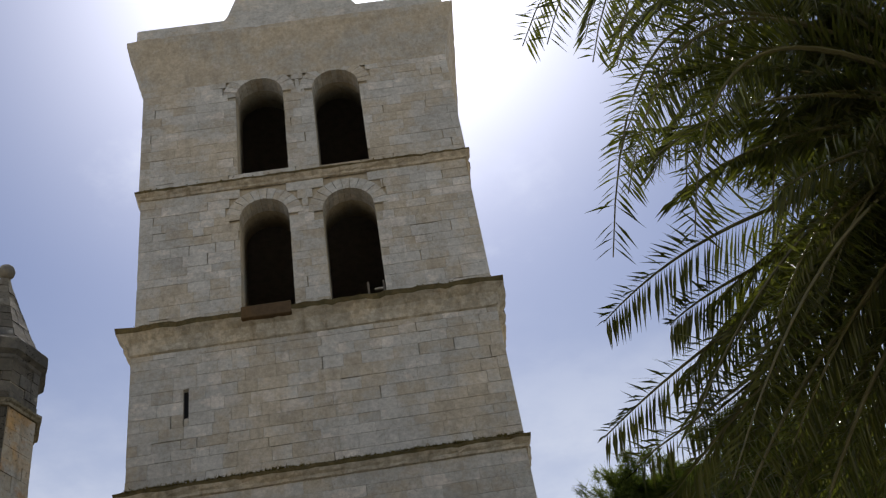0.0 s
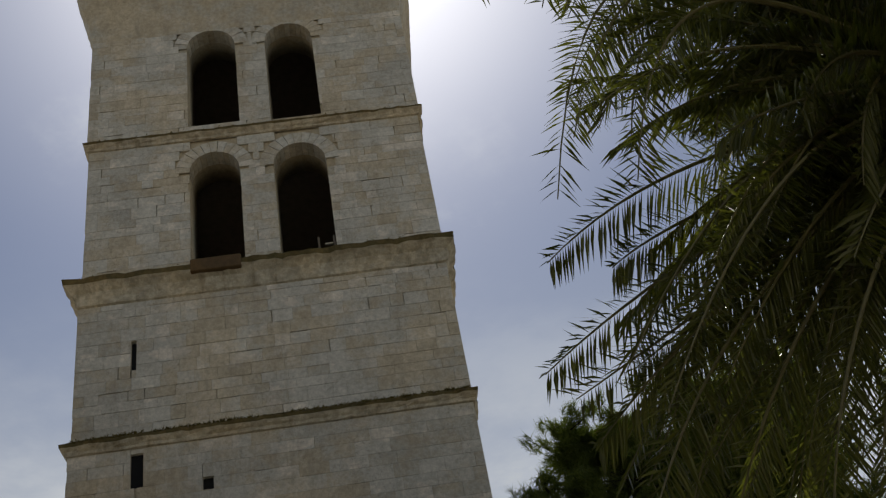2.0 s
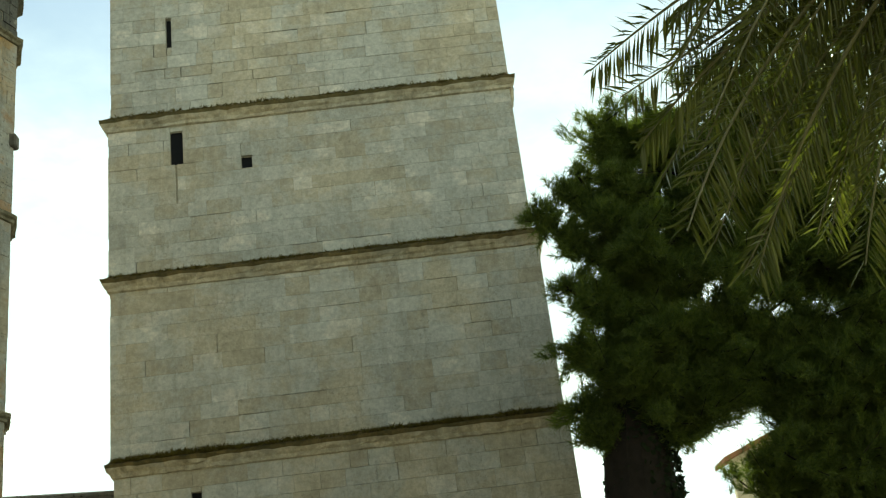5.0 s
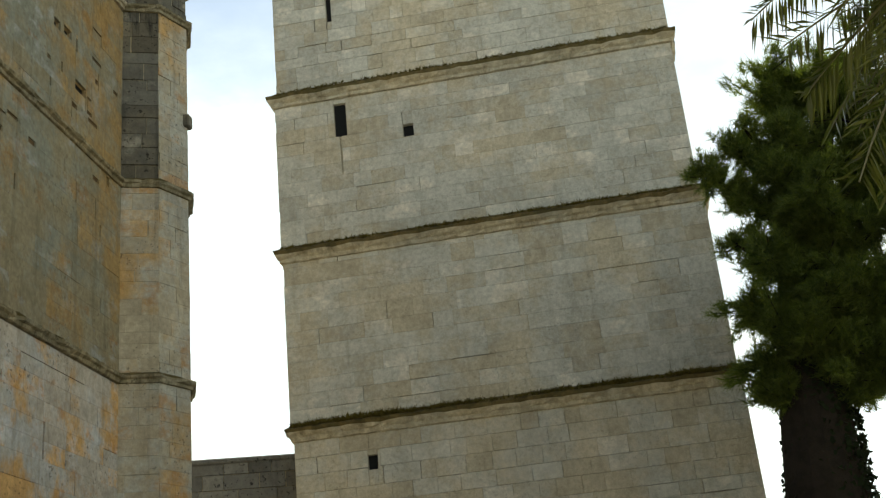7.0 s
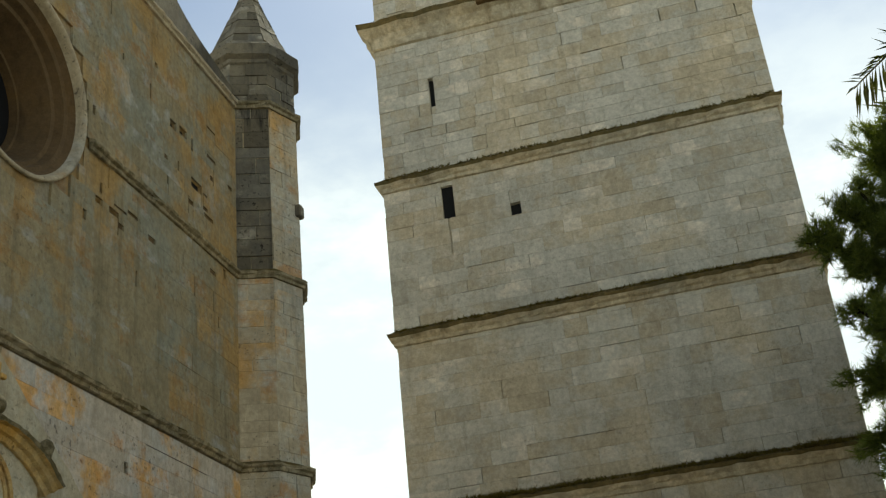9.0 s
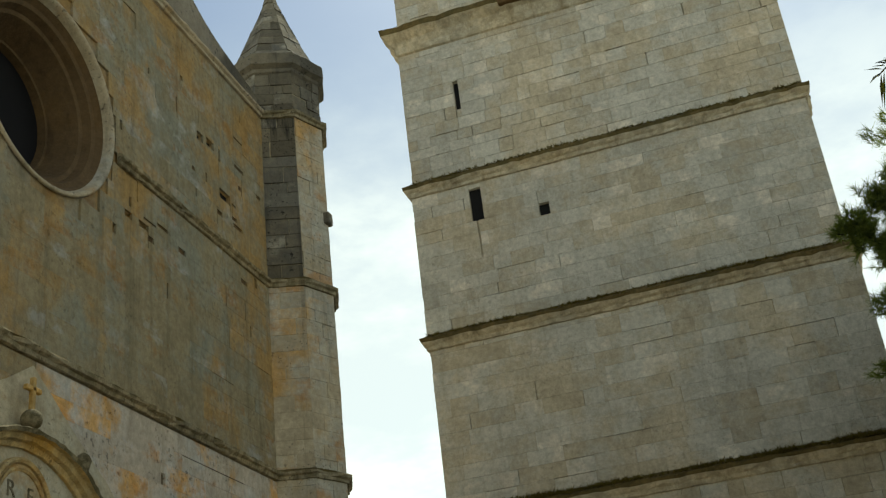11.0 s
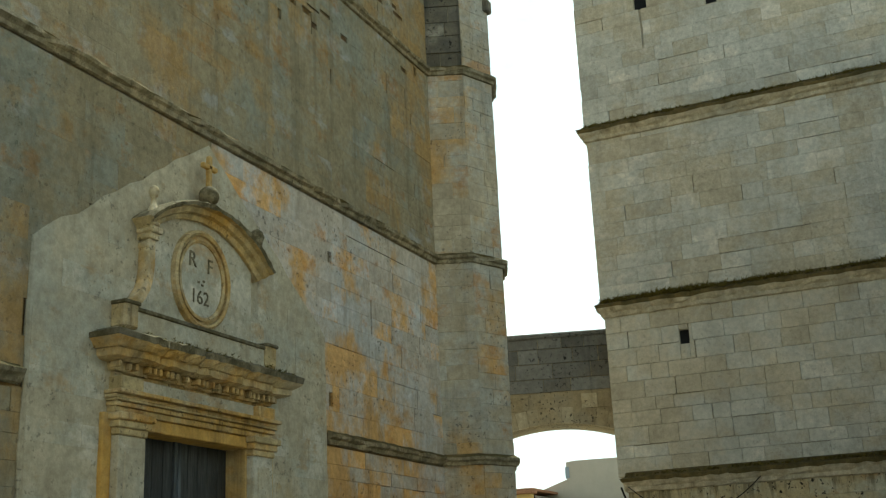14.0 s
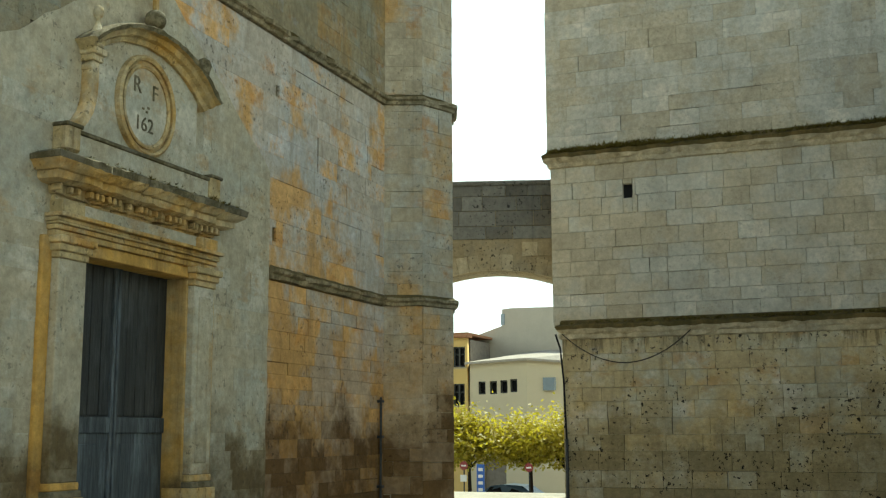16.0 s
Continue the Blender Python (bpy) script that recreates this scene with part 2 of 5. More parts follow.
ARCH_WARM = stone_material("warm_arch_stone", (0.44, 0.35, 0.21), (0.34, 0.29, 0.2), (0.22, 0.17, 0.1), vary=0.75, pits=0.8)


def wood_material(name, base, worn):
    """Old painted boards: upright grain, flaked paint and dull gloss."""
    m, k, b = material(name)
    pos = k.add("ShaderNodeNewGeometry").outputs["Position"]
    grain = k.noise(k.scaled(pos, (14, 14, 0.9)), 2.0, 7.0, 0.7)
    flake = k.noise(k.scaled(pos, (3, 3, 0.8)), 1.2, 7.0, 0.7)
    col = k.mix(k.step(flake, 0.45, 0.66), base, worn)
    col = k.mix(1.0, col, k.math("ADD", 0.4, k.math("MULTIPLY", k.step(grain, 0.3, 0.7), 0.9)), "MULTIPLY")
    k.put(col, b.inputs["Base Color"])
    b.inputs["Roughness"].default_value = 0.6
    k.put(k.bump(grain, 0.5, 0.02), b.inputs["Normal"])
    return m


DOOR_WOOD = wood_material("weathered_door_wood", (0.02, 0.022, 0.02), (0.055, 0.06, 0.058))
DOOR_BLUE = wood_material("lighter_blue_door_paint", (0.05, 0.062, 0.068), (0.12, 0.14, 0.15))
DARK_VOID = plain_material("brown_inner_stone", (0.26, 0.225, 0.18), 0.95, 0, 0.5)
DARK_GLASS = plain_material("leaded_glass", (0.008, 0.008, 0.009), 0.6, 0, 0.3, 6, 0.05)
PAVING = stone_material("plaza_paving", (0.42, 0.38, 0.3), (0.34, 0.31, 0.255), (0.22, 0.2, 0.155), vary=0.2)
ASPHALT = plain_material("worn_asphalt", (0.085, 0.082, 0.076), 0.9, 0, 0.4, 1.5, 0.3)
BARK = plain_material("furrowed_bark", (0.034, 0.027, 0.02), 0.95, 0, 0.7, 5.0, 0.9)
IVY = leaf_material("ivy_leaves", (0.012, 0.018, 0.007), (0.022, 0.03, 0.012), 0.08, 0.7, 0.08)
PALM_LEAF = leaf_material("palm_leaflets", (0.042, 0.054, 0.012), (0.16, 0.16, 0.035), 0.42, 0.28, 0.65)
PALM_STEM = plain_material("palm_stems", (0.16, 0.14, 0.05), 0.5, 0, 0.4, 6)
PALM_DRY = leaf_material("dry_palm_leaves", (0.10, 0.075, 0.035), (0.16, 0.12, 0.06), 0.2, 0.7, 0.2)
NEEDLES = leaf_material("pine_needles", (0.03, 0.05, 0.013), (0.185, 0.215, 0.045), 0.45, 0.5, 0.25)
STREET_LEAF = leaf_material("street_tree_leaves", (0.28, 0.235, 0.025), (0.44, 0.34, 0.055), 0.45, 0.5, 0.3)
DRY_MOSS = leaf_material("dry_ledge_moss", (0.04, 0.032, 0.011), (0.17, 0.135, 0.035), 0.15, 0.8, 0.1)
CREAM = plain_material("cream_render", (0.62, 0.53, 0.36), 0.9, 0, 0.2, 1.0, 0.1, 0.8)
YELLOW = plain_material("yellow_render", (0.66, 0.46, 0.17), 0.9, 0, 0.2, 1.0, 0.1, 0.8)
GREY_RENDER = plain_material("grey_render", (0.46, 0.42, 0.34), 0.9, 0, 0.3, 1.0, 0.1, 0.7)
ROOF_TILE = plain_material("pale_roof_tiles", (0.42, 0.37, 0.3), 0.8, 0, 0.3, 5.0, 0.3)
TERRACOTTA = plain_material("terracotta_edge", (0.34, 0.17, 0.09), 0.85, 0, 0.4, 5.0, 0.2)
SHUTTER = plain_material("dark_green_window_frame", (0.03, 0.03, 0.022), 0.5, 0, 0.2)
PANE = plain_material("window_pane", (0.25, 0.3, 0.33), 0.08, 0, 0.2)
# rubber of cables and tyres, also black infill painting shade in wall holes
BLACK = plain_material("black_rubber_and_hole_shade", (0.012, 0.012, 0.012), 0.6, 0, 0.2)
IRON = plain_material("dark_iron", (0.04, 0.042, 0.045), 0.55, 0.5, 0.4)
CAR_PAINT = plain_material("blue_grey_car_paint", (0.05, 0.085, 0.13), 0.3, 0.3, 0.1)
SIGN_BLUE = plain_material("blue_sign", (0.02, 0.10, 0.42), 0.4, 0, 0.1)
SIGN_RED = plain_material("red_sign", (0.25, 0.025, 0.025), 0.4, 0, 0.1)
SIGN_WHITE = plain_material("white_sign", (0.75, 0.75, 0.72), 0.4, 0, 0.1)
# pale tone standing for bright sky seen between belfry slats
SLOT_LIGHT = plain_material("pale_slot_light", (0.62, 0.58, 0.5), 0.8, 0, 0.2)


# ---- building helpers ----
class Shape:
    """Collects faces and becomes one mesh."""

    def __init__(self):
        self.v, self.f, self.m = [], [], []

    def quad(self, pts, mat=0):
        n = len(self.v)
        self.v += [tuple(p) for p in pts]
        self.f.append(tuple(range(n, n + len(pts))))
        self.m.append(mat)

    def add(self, verts, faces, mat=0):
        n = len(self.v)
        self.v += [tuple(p) for p in verts]
        self.f += [tuple(i + n for i in f) for f in faces]
        self.m += [mat] * len(faces)

    def box(self, x0, x1, y0, y1, z0, z1, mat=0, bev=0.0):
        if bev:
            bm = bmesh.new()
            bmesh.ops.create_cube(bm, size=1, matrix=Matrix.LocRotScale(((x0 + x1) / 2, (y0 + y1) / 2, (z0 + z1) / 2), None, (x1 - x0, y1 - y0, z1 - z0)))
            bmesh.ops.bevel(bm, geom=bm.edges[:], offset=bev, segments=1, affect="EDGES")
            bm.verts.index_update()
            self.add([v.co[:] for v in bm.verts], [[v.index for v in f.verts] for f in bm.faces], mat)
            bm.free()
            return
        p = [(x, y, z) for x in (x0, x1) for y in (y0, y1) for z in (z0, z1)]
        self.add(p, [(0, 1, 3, 2), (4, 6, 7, 5), (0, 4, 5, 1), (2, 3, 7, 6), (0, 2, 6, 4), (1, 5, 7, 3)], mat)

    def mesh(self, name, mats, smooth=False):
        me = bpy.data.meshes.new(name)
        me.from_pydata(self.v, [], self.f)
        for m in mats if isinstance(mats, (list, tuple)) else [mats]:
            me.materials.append(m)
        me.polygons.foreach_set("material_index", self.m)
        if smooth:
            me.polygons.foreach_set("use_smooth", [True] * len(me.polygons))
        me.update()
        return me


def fixed(me):
    bm = bmesh.new()
    bm.from_mesh(me)
    bmesh.ops.remove_doubles(bm, verts=bm.verts[:], dist=1e-5)
    bmesh.ops.recalc_face_normals(bm, faces=bm.faces[:])
    bm.to_mesh(me)
    bm.free()
    return me


def thing(name, place, label, category, group="", kind=""):
    e = new(name)
    e.matrix_basis = Matrix.Translation(place)
    e.empty_display_size = 0.3
    return tagged(e, label, category, group, kind)


def part(name, data, parent, label="", kind=""):
    ob = new(name, data)
    if parent:
        ob.parent = parent
        root = parent
        m = Matrix.Identity(4)
        while root:
            m = root.matrix_basis @ m if root.parent is None else m
            root = root.parent
        ob.matrix_parent_inverse = m.inverted() if parent.parent is None else Matrix.Identity(4)
    return tagged(ob, label, kind=kind)


def basis(origin, u, n):
    """A wall's frame: u along it, z up, n out of it."""
    u, n = Vector(u).normalized(), Vector(n).normalized()
    return Matrix(((u.x, 0, n.x, origin[0]), (u.y, 0, n.y, origin[1]), (u.z, 1, n.z, origin[2]), (0, 0, 0, 1)))


def plate(name, loops, thick, frame_m, mat, front=0.0):
    """A slab with holes: its face at front, its body behind, in a wall's frame."""
    cu = bpy.data.curves.new(name, "CURVE")
    cu.dimensions, cu.fill_mode, cu.extrude = "2D", "BOTH", thick / 2
    for loop in loops:
        sp = cu.splines.new("POLY")
        sp.points.add(len(loop) - 1)
        sp.use_cyclic_u = True
        for p, (a, b) in zip(sp.points, loop):
            p.co = (a, b, 0, 1)
    ob = new("tmp", cu)
    me = bpy.data.meshes.new_from_object(ob.evaluated_get(bpy.context.evaluated_depsgraph_get()))
    bpy.data.objects.remove(ob)
    bpy.data.curves.remove(cu)
    me.transform(frame_m @ Matrix.Translation((0, 0, front - thick / 2)))
    me.materials.clear()
    me.materials.append(mat)
    me.name = name
    return fixed(me)


def rect(a, b, c, d):
    return [(a, c), (b, c), (b, d), (a, d)]


def circle(cu, cv, r, n=48, a0=0.0, a1=2 * math.pi, squash=1.0):
    return [(cu + r * math.cos(a0 + (a1 - a0) * i / n), cv + r * squash * math.sin(a0 + (a1 - a0) * i / n)) for i in range(n)]


def arched(a, b, c, top, n=16):
    r = (b - a) / 2
    return [(a, c), (b, c)] + [(a + r + r * math.cos(math.pi * i / n), top - r + r * math.sin(math.pi * i / n)) for i in range(n + 1)]


def stone_block(w, h, d, bev, rng=None, wobble=0.0):
    """One dressed block in a wall's frame, from its lower corner: a face, four chamfers and four sides."""
    j = (lambda: rng.uniform(-wobble, wobble)) if rng else (lambda: 0.0)
    f = [(bev + j(), bev + j(), d), (w - bev + j(), bev + j(), d), (w - bev + j(), h - bev + j(), d), (bev + j(), h - bev + j(), d)]
    s = [(0, 0, d - bev), (w, 0, d - bev), (w, h, d - bev), (0, h, d - bev)]
    k = [(0, 0, -0.05), (w, 0, -0.05), (w, h, -0.05), (0, h, -0.05)]
    faces = [(0, 1, 2, 3)] + [(4 + i, 4 + (i + 1) % 4, (i + 1) % 4, i) for i in range(4)] + [(8 + i, 8 + (i + 1) % 4, 4 + (i + 1) % 4, 4 + i) for i in range(4)]
    return f + s + k, faces


def cut_out(cell, cuts):
    """What is left of a block once small square holes are cut into it."""
    left = [cell]
    for p, q, r, t in cuts:
        nxt = []
        for a, b, c, d in left:
            if p >= b or q <= a or r >= d or t <= c:
                nxt.append((a, b, c, d))
                continue
            nxt += [k for k in ((a, p, c, d), (q, b, c, d), (max(a, p), min(b, q), c, r), (max(a, p), min(b, q), t, d)) if k[1] - k[0] > 0.03 and k[3] - k[2] > 0.03]
        left = nxt
    return left


def courses(u0, u1, v0, v1, course, lens, rng, holes=(), cuts=()):
    """Lays blocks in courses; holes: functions that give, for a height, the stretch to leave free; cuts: small square holes."""
    n = max(1, round((v1 - v0) / course))
    tall = [rng.uniform(0.78, 1.25) for r in range(n)]
    tall = [t * (v1 - v0) / sum(tall) for t in tall]
    for r in range(n):
        va, h = v0 + sum(tall[:r]), tall[r]
        u = u0
        cells = []
        first = rng.uniform(0.3, 1) * lens[1]
        while u < u1 - 1e-4:
            w = first if u == u0 else rng.uniform(*lens)
            e = u1 if u1 - (u + w) < lens[0] * 0.6 else u + w
            cells.append((u, e))
            u = e
        for hole in holes:
            gap = hole(va + 0.02, va + h - 0.02)
            if gap:
                nxt = []
                for a, b in cells:
                    if b <= gap[0] or a >= gap[1]:
                        nxt.append((a, b))
                        continue
                    if gap[0] - a > 0.06:
                        nxt.append((a, gap[0]))
                    if b - gap[1] > 0.06:
                        nxt.append((gap[1], b))
                cells = nxt
        for a, b in cells:
            yield from cut_out((a, b, va, va + h), cuts)


def box_hole(a, b, c, d):
    return lambda lo, hi: (a, b) if hi > c and lo < d else None


def arch_hole(a, b, c, top, ring):
    r, mid = (b - a) / 2, (a + b) / 2

    def gap(lo, hi):
        if hi < c or lo > top + ring:
            return None
        cv = top - r
        if lo < cv:
            return (a, b) if hi < cv - 0.1 else (a - ring * 0.6, b + ring * 0.6)
        w = math.sqrt(max(0.0, (r + ring) ** 2 - (lo - cv) ** 2))
        return (mid - w, mid + w) if w > 0.05 else None

    return gap


def round_hole(cu, cv, r):
    def gap(lo, hi):
        d = 0 if lo < cv < hi else min(abs(lo - cv), abs(hi - cv))
        w = math.sqrt(max(0.0, r * r - d * d))
        return (cu - w, cu + w) if w > 0 else None

    return gap


STONE_MESHES = {}


def unit_stone(size, mat, seed):
    key = (size, mat.name, seed)
    if key not in STONE_MESHES:
        rng = random.Random(seed)
        s = Shape()
        s.add(*stone_block(size[0], size[1], 0.03, 0.004, rng, 0.003))
        STONE_MESHES[key] = s.mesh("stone", mat)
    return STONE_MESHES[key]


def lay_stones(cells, frame_m, mat, parent, rng, single=False, gap=0.012, proud=(0.018, 0.034), deep=0.06, open_joint=0.022, bevel=0.003):
    """Blocks of a wall, as objects of their own or joined."""
    if single:
        for a, b, c, d in cells:
            a, d = (a + rng.uniform(0.008, 0.022), d) if rng.random() < 0.1 else (a, d - rng.uniform(0.006, 0.016)) if rng.random() < 0.06 else (a, d)
            me = unit_stone((round((b - a - gap) * 10) / 10 or 0.1, round((d - c - gap), 3)), mat, rng.randrange(3))
            ob = new("stone", me)
            sx = (b - a - gap) / (round((b - a - gap) * 10) / 10 or 0.1)
            ob.parent = parent
            ob.matrix_parent_inverse = parent.matrix_basis.inverted() if parent.parent is None else Matrix.Identity(4)
            ob.matrix_basis = frame_m @ Matrix.Translation((a + gap / 2, c + gap / 2, rng.uniform(*proud) - 0.03)) @ Matrix.Diagonal((sx, 1, 1, 1))
        return
    s = Shape()
    for a, b, c, d in cells:
        worn = deep if rng.random() < 0.006 else 0.0
        a, d = (a + open_joint, d) if rng.random() < 0.09 else (a, d - open_joint * 0.8) if rng.random() < 0.05 else (a, d)
        v, f = stone_block(b - a - gap, d - c - gap, max(0.004, rng.uniform(*proud) - worn), bevel, rng, bevel * 0.7)
        s.add([frame_m @ Vector((p[0] + a + gap / 2, p[1] + c + gap / 2, p[2])) for p in v], f)
    if s.f:
        part("masonry", s.mesh("masonry", mat), parent, kind="stuff")


def sweep(name, path, profile, z, mats, rng, closed=False, wear=0.012, pitch=0.18, top=None):
    """A moulding: a profile of (out, up) points carried along a plan path whose outside is on its right."""
    pts = [Vector(p) for p in path]
    n = len(pts)
    segs = n if closed else n - 1
    norm = []
    for i in range(segs):
        d = (pts[(i + 1) % n] - pts[i]).normalized()
        norm.append(Vector((d.y, -d.x)))
    stations = []
    for i in range(segs):
        def miter(j, a, b):
            if a is None or b is None:
                return b if a is None else a
            m = (a + b)
            return m / max(0.2, m.dot(a))
        before = norm[i - 1] if (closed or i > 0) else None
        after = norm[(i + 1) % segs] if (closed or i < segs - 1) else None
        m0, m1 = miter(i, before, norm[i]), miter(i + 1, norm[i], after)
        a, b = pts[i], pts[(i + 1) % n]
        steps = max(1, int((b - a).length / pitch))
        for q in range(steps):
            w = q / steps
            stations.append((a.lerp(b, w), m0 if q == 0 else norm[i]))
        if not closed and i == segs - 1:
            stations.append((b, m1))
    sh = Shape()
    k = len(profile)
    for p, m in stations:
        bite = 0.05 if rng.random() < 0.06 and wear else 0.0
        for o, (out, up) in enumerate(profile):
            e = rng.uniform(-wear, wear) if 0 < o < k - 1 else 0.0
            o2 = max(0.005, out + e - (bite if out > 0.08 else 0)) if out > 0.02 else out
            q = p + m * o2
            sh.v.append((q.x, q.y, z + up + (rng.uniform(-wear, wear) if 0 < o < k - 1 else 0)))
    cnt = len(stations)
    for i in range(cnt if closed else cnt - 1):
        j = (i + 1) % cnt
        for o in range(k):
            o2 = (o + 1) % k
            sh.f.append((i * k + o, j * k + o, j * k + o2, i * k + o2))
            sh.m.append(1 if top is not None and o >= top and o < k - 1 else 0)
    if not closed:
        sh.f += [tuple(range(k)), tuple((cnt - 1) * k + i for i in reversed(range(k)))]
        sh.m += [0, 0]
    return fixed(sh.mesh(name, mats))


def lathe(profile, n=16, squash=1.0):
    sh = Shape()
    for r, z in profile:
        for i in range(n):
            a = 2 * math.pi * i / n
            sh.v.append((r * math.cos(a), r * math.sin(a), z))
    for j in range(len(profile) - 1):
        for i in range(n):
            i2 = (i + 1) % n
            sh.f.append((j * n + i, j * n + i2, (j + 1) * n + i2, (j + 1) * n + i))
            sh.m.append(0)
    sh.f += [tuple(reversed(range(n))), tuple((len(profile) - 1) * n + i for i in range(n))]
    sh.m += [0, 0]
    return sh


def tube(points, radius, n=8):
    """A round rod along points; radius may be a list."""
    sh = Shape()
    pts = [Vector(p) for p in points]
    rad = radius if isinstance(radius, (list, tuple)) else [radius] * len(pts)
    for i, p in enumerate(pts):
        d = (pts[min(i + 1, len(pts) - 1)] - pts[max(i - 1, 0)]).normalized()
        side = d.cross(Vector((0.31, 0.12, 0.94)) if abs(d.z) < 0.9 else Vector((1, 0, 0))).normalized()
        up = side.cross(d)
        for k in range(n):
            a = 2 * math.pi * k / n
            sh.v.append(tuple(p + (side * math.cos(a) + up * math.sin(a)) * rad[i]))
    for i in range(len(pts) - 1):
        for k in range(n):
            k2 = (k + 1) % n
            sh.f.append((i * n + k, i * n + k2, (i + 1) * n + k2, (i + 1) * n + k))
            sh.m.append(0)
    sh.f += [tuple(reversed(range(n))), tuple((len(pts) - 1) * n + k for k in range(n))]
    sh.m += [0, 0]
    return sh



def moss_tufts(name, path, z, out, rng, parent, density=26, size=0.07):
    """Dry moss and grass along a ledge: short blades in uneven clumps, as one mesh."""
    sh = Shape()
    for (a, b) in zip(path, path[1:]):
        a, b = Vector(a), Vector(b)
        d = (b - a).normalized()
        nrm = Vector((d.y, -d.x))
        for i in range(int((b - a).length * density * 1.6)):
            w = rng.random()
            thick = noise.noise(Vector((w * (b - a).length * 0.9, z, a.x + a.y))) * 0.5 + 0.5
            if rng.random() > thick * 1.25:
                continue
            p2 = a.lerp(b, w) + nrm * rng.uniform(0.0, out)
            p = Vector((p2.x, p2.y, z + rng.uniform(-0.02, 0.03)))
            for q in range(4):
                e = p + Vector((rng.uniform(-1, 1) * 0.7, rng.uniform(-1, 1) * 0.7, rng.uniform(0.0, 0.75))) * size * 1.25 * (0.5 + thick)
                s2 = Vector((d.x, d.y, 0)) * rng.uniform(0.008, 0.02)
                sh.quad([p - s2, p + s2, e])
    if sh.f:
        part(name, sh.mesh(name, DRY_MOSS), parent, "dry brown moss and grass", "stuff")


# ---- ground: the church square, falling to the street behind the tower ----
def ground_height(y):
    w = min(1.0, max(0.0, (y - 28) / 10))
    return -2.1 * w * w * (3 - 2 * w)


def make_ground():
    s = Shape()
    ys = [-900, -200, -60, -20, 0, 10, 20, 26] + [28 + i for i in range(12)] + [45, 60, 100, 300, 1200]
    xs = [-900, -200, -60, -30, -15, -5, 5, 15, 30, 60, 200, 900]
    for y in ys:
        for x in xs:
            s.v.append((x, y, ground_height(y)))
    for j in range(len(ys) - 1):
        for i in range(len(xs) - 1):
            a = j * len(xs) + i
            s.f.append((a, a + 1, a + len(xs) + 1, a + len(xs)))
            s.m.append(0)
    ob = new("ground", s.mesh("ground", PAVING))
    tagged(ob, "pale worn paving of the church square", "ground", kind="structure")


make_ground()
s = Shape()
s.box(-60, 60, 39.5, 53.5, -2.3, -2.094)
tagged(new("road", s.mesh("road", ASPHALT)), "worn grey asphalt street behind the church", "road", kind="structure")
# plain unseen walls, added to close the square and cut skylight on the facade
for name, (x0, x1, y0, y1) in {"wall_square_east": (26, 27, -32, 40), "wall_square_south": (-30, 26, -33, -32)}.items():
    s = Shape()
    s.box(x0, x1, y0, y1, 0, 10.5)
    tagged(new(name, s.mesh(name, CREAM)), "unseen plain walls added to close the square and block skylight", "wall", kind="structure")

# ---- bell tower ----
FRONT = 24.13
LEVELS = [0.0, 3.83, 7.68, 11.93, 16.08, 20.9, 26.1, 32.85]
SIDES = [(-6.77, 2.82), (-6.96, 2.82), (-7.03, 2.77), (-7.06, 2.7), (-7.0, 2.72), (-6.93, 2.74), (-7.0, 2.82)]
BACK = 33.9
TF = basis((0, FRONT, 0), (1, 0, 0), (0, -1, 0))
SMALL_LEDGE = [(0, -0.34), (0.05, -0.32), (0.06, -0.24), (0.11, -0.19), (0.16, -0.12), (0.17, -0.04), (0.1, 0.0), (0.03, 0.07), (0, 0.09)]
BIG_LEDGE = [(0, -0.78), (0.05, -0.74), (0.07, -0.55), (0.14, -0.38), (0.27, -0.24), (0.34, -0.18), (0.35, -0.01), (0.2, 0.05), (0.03, 0.1), (0, 0.12)]


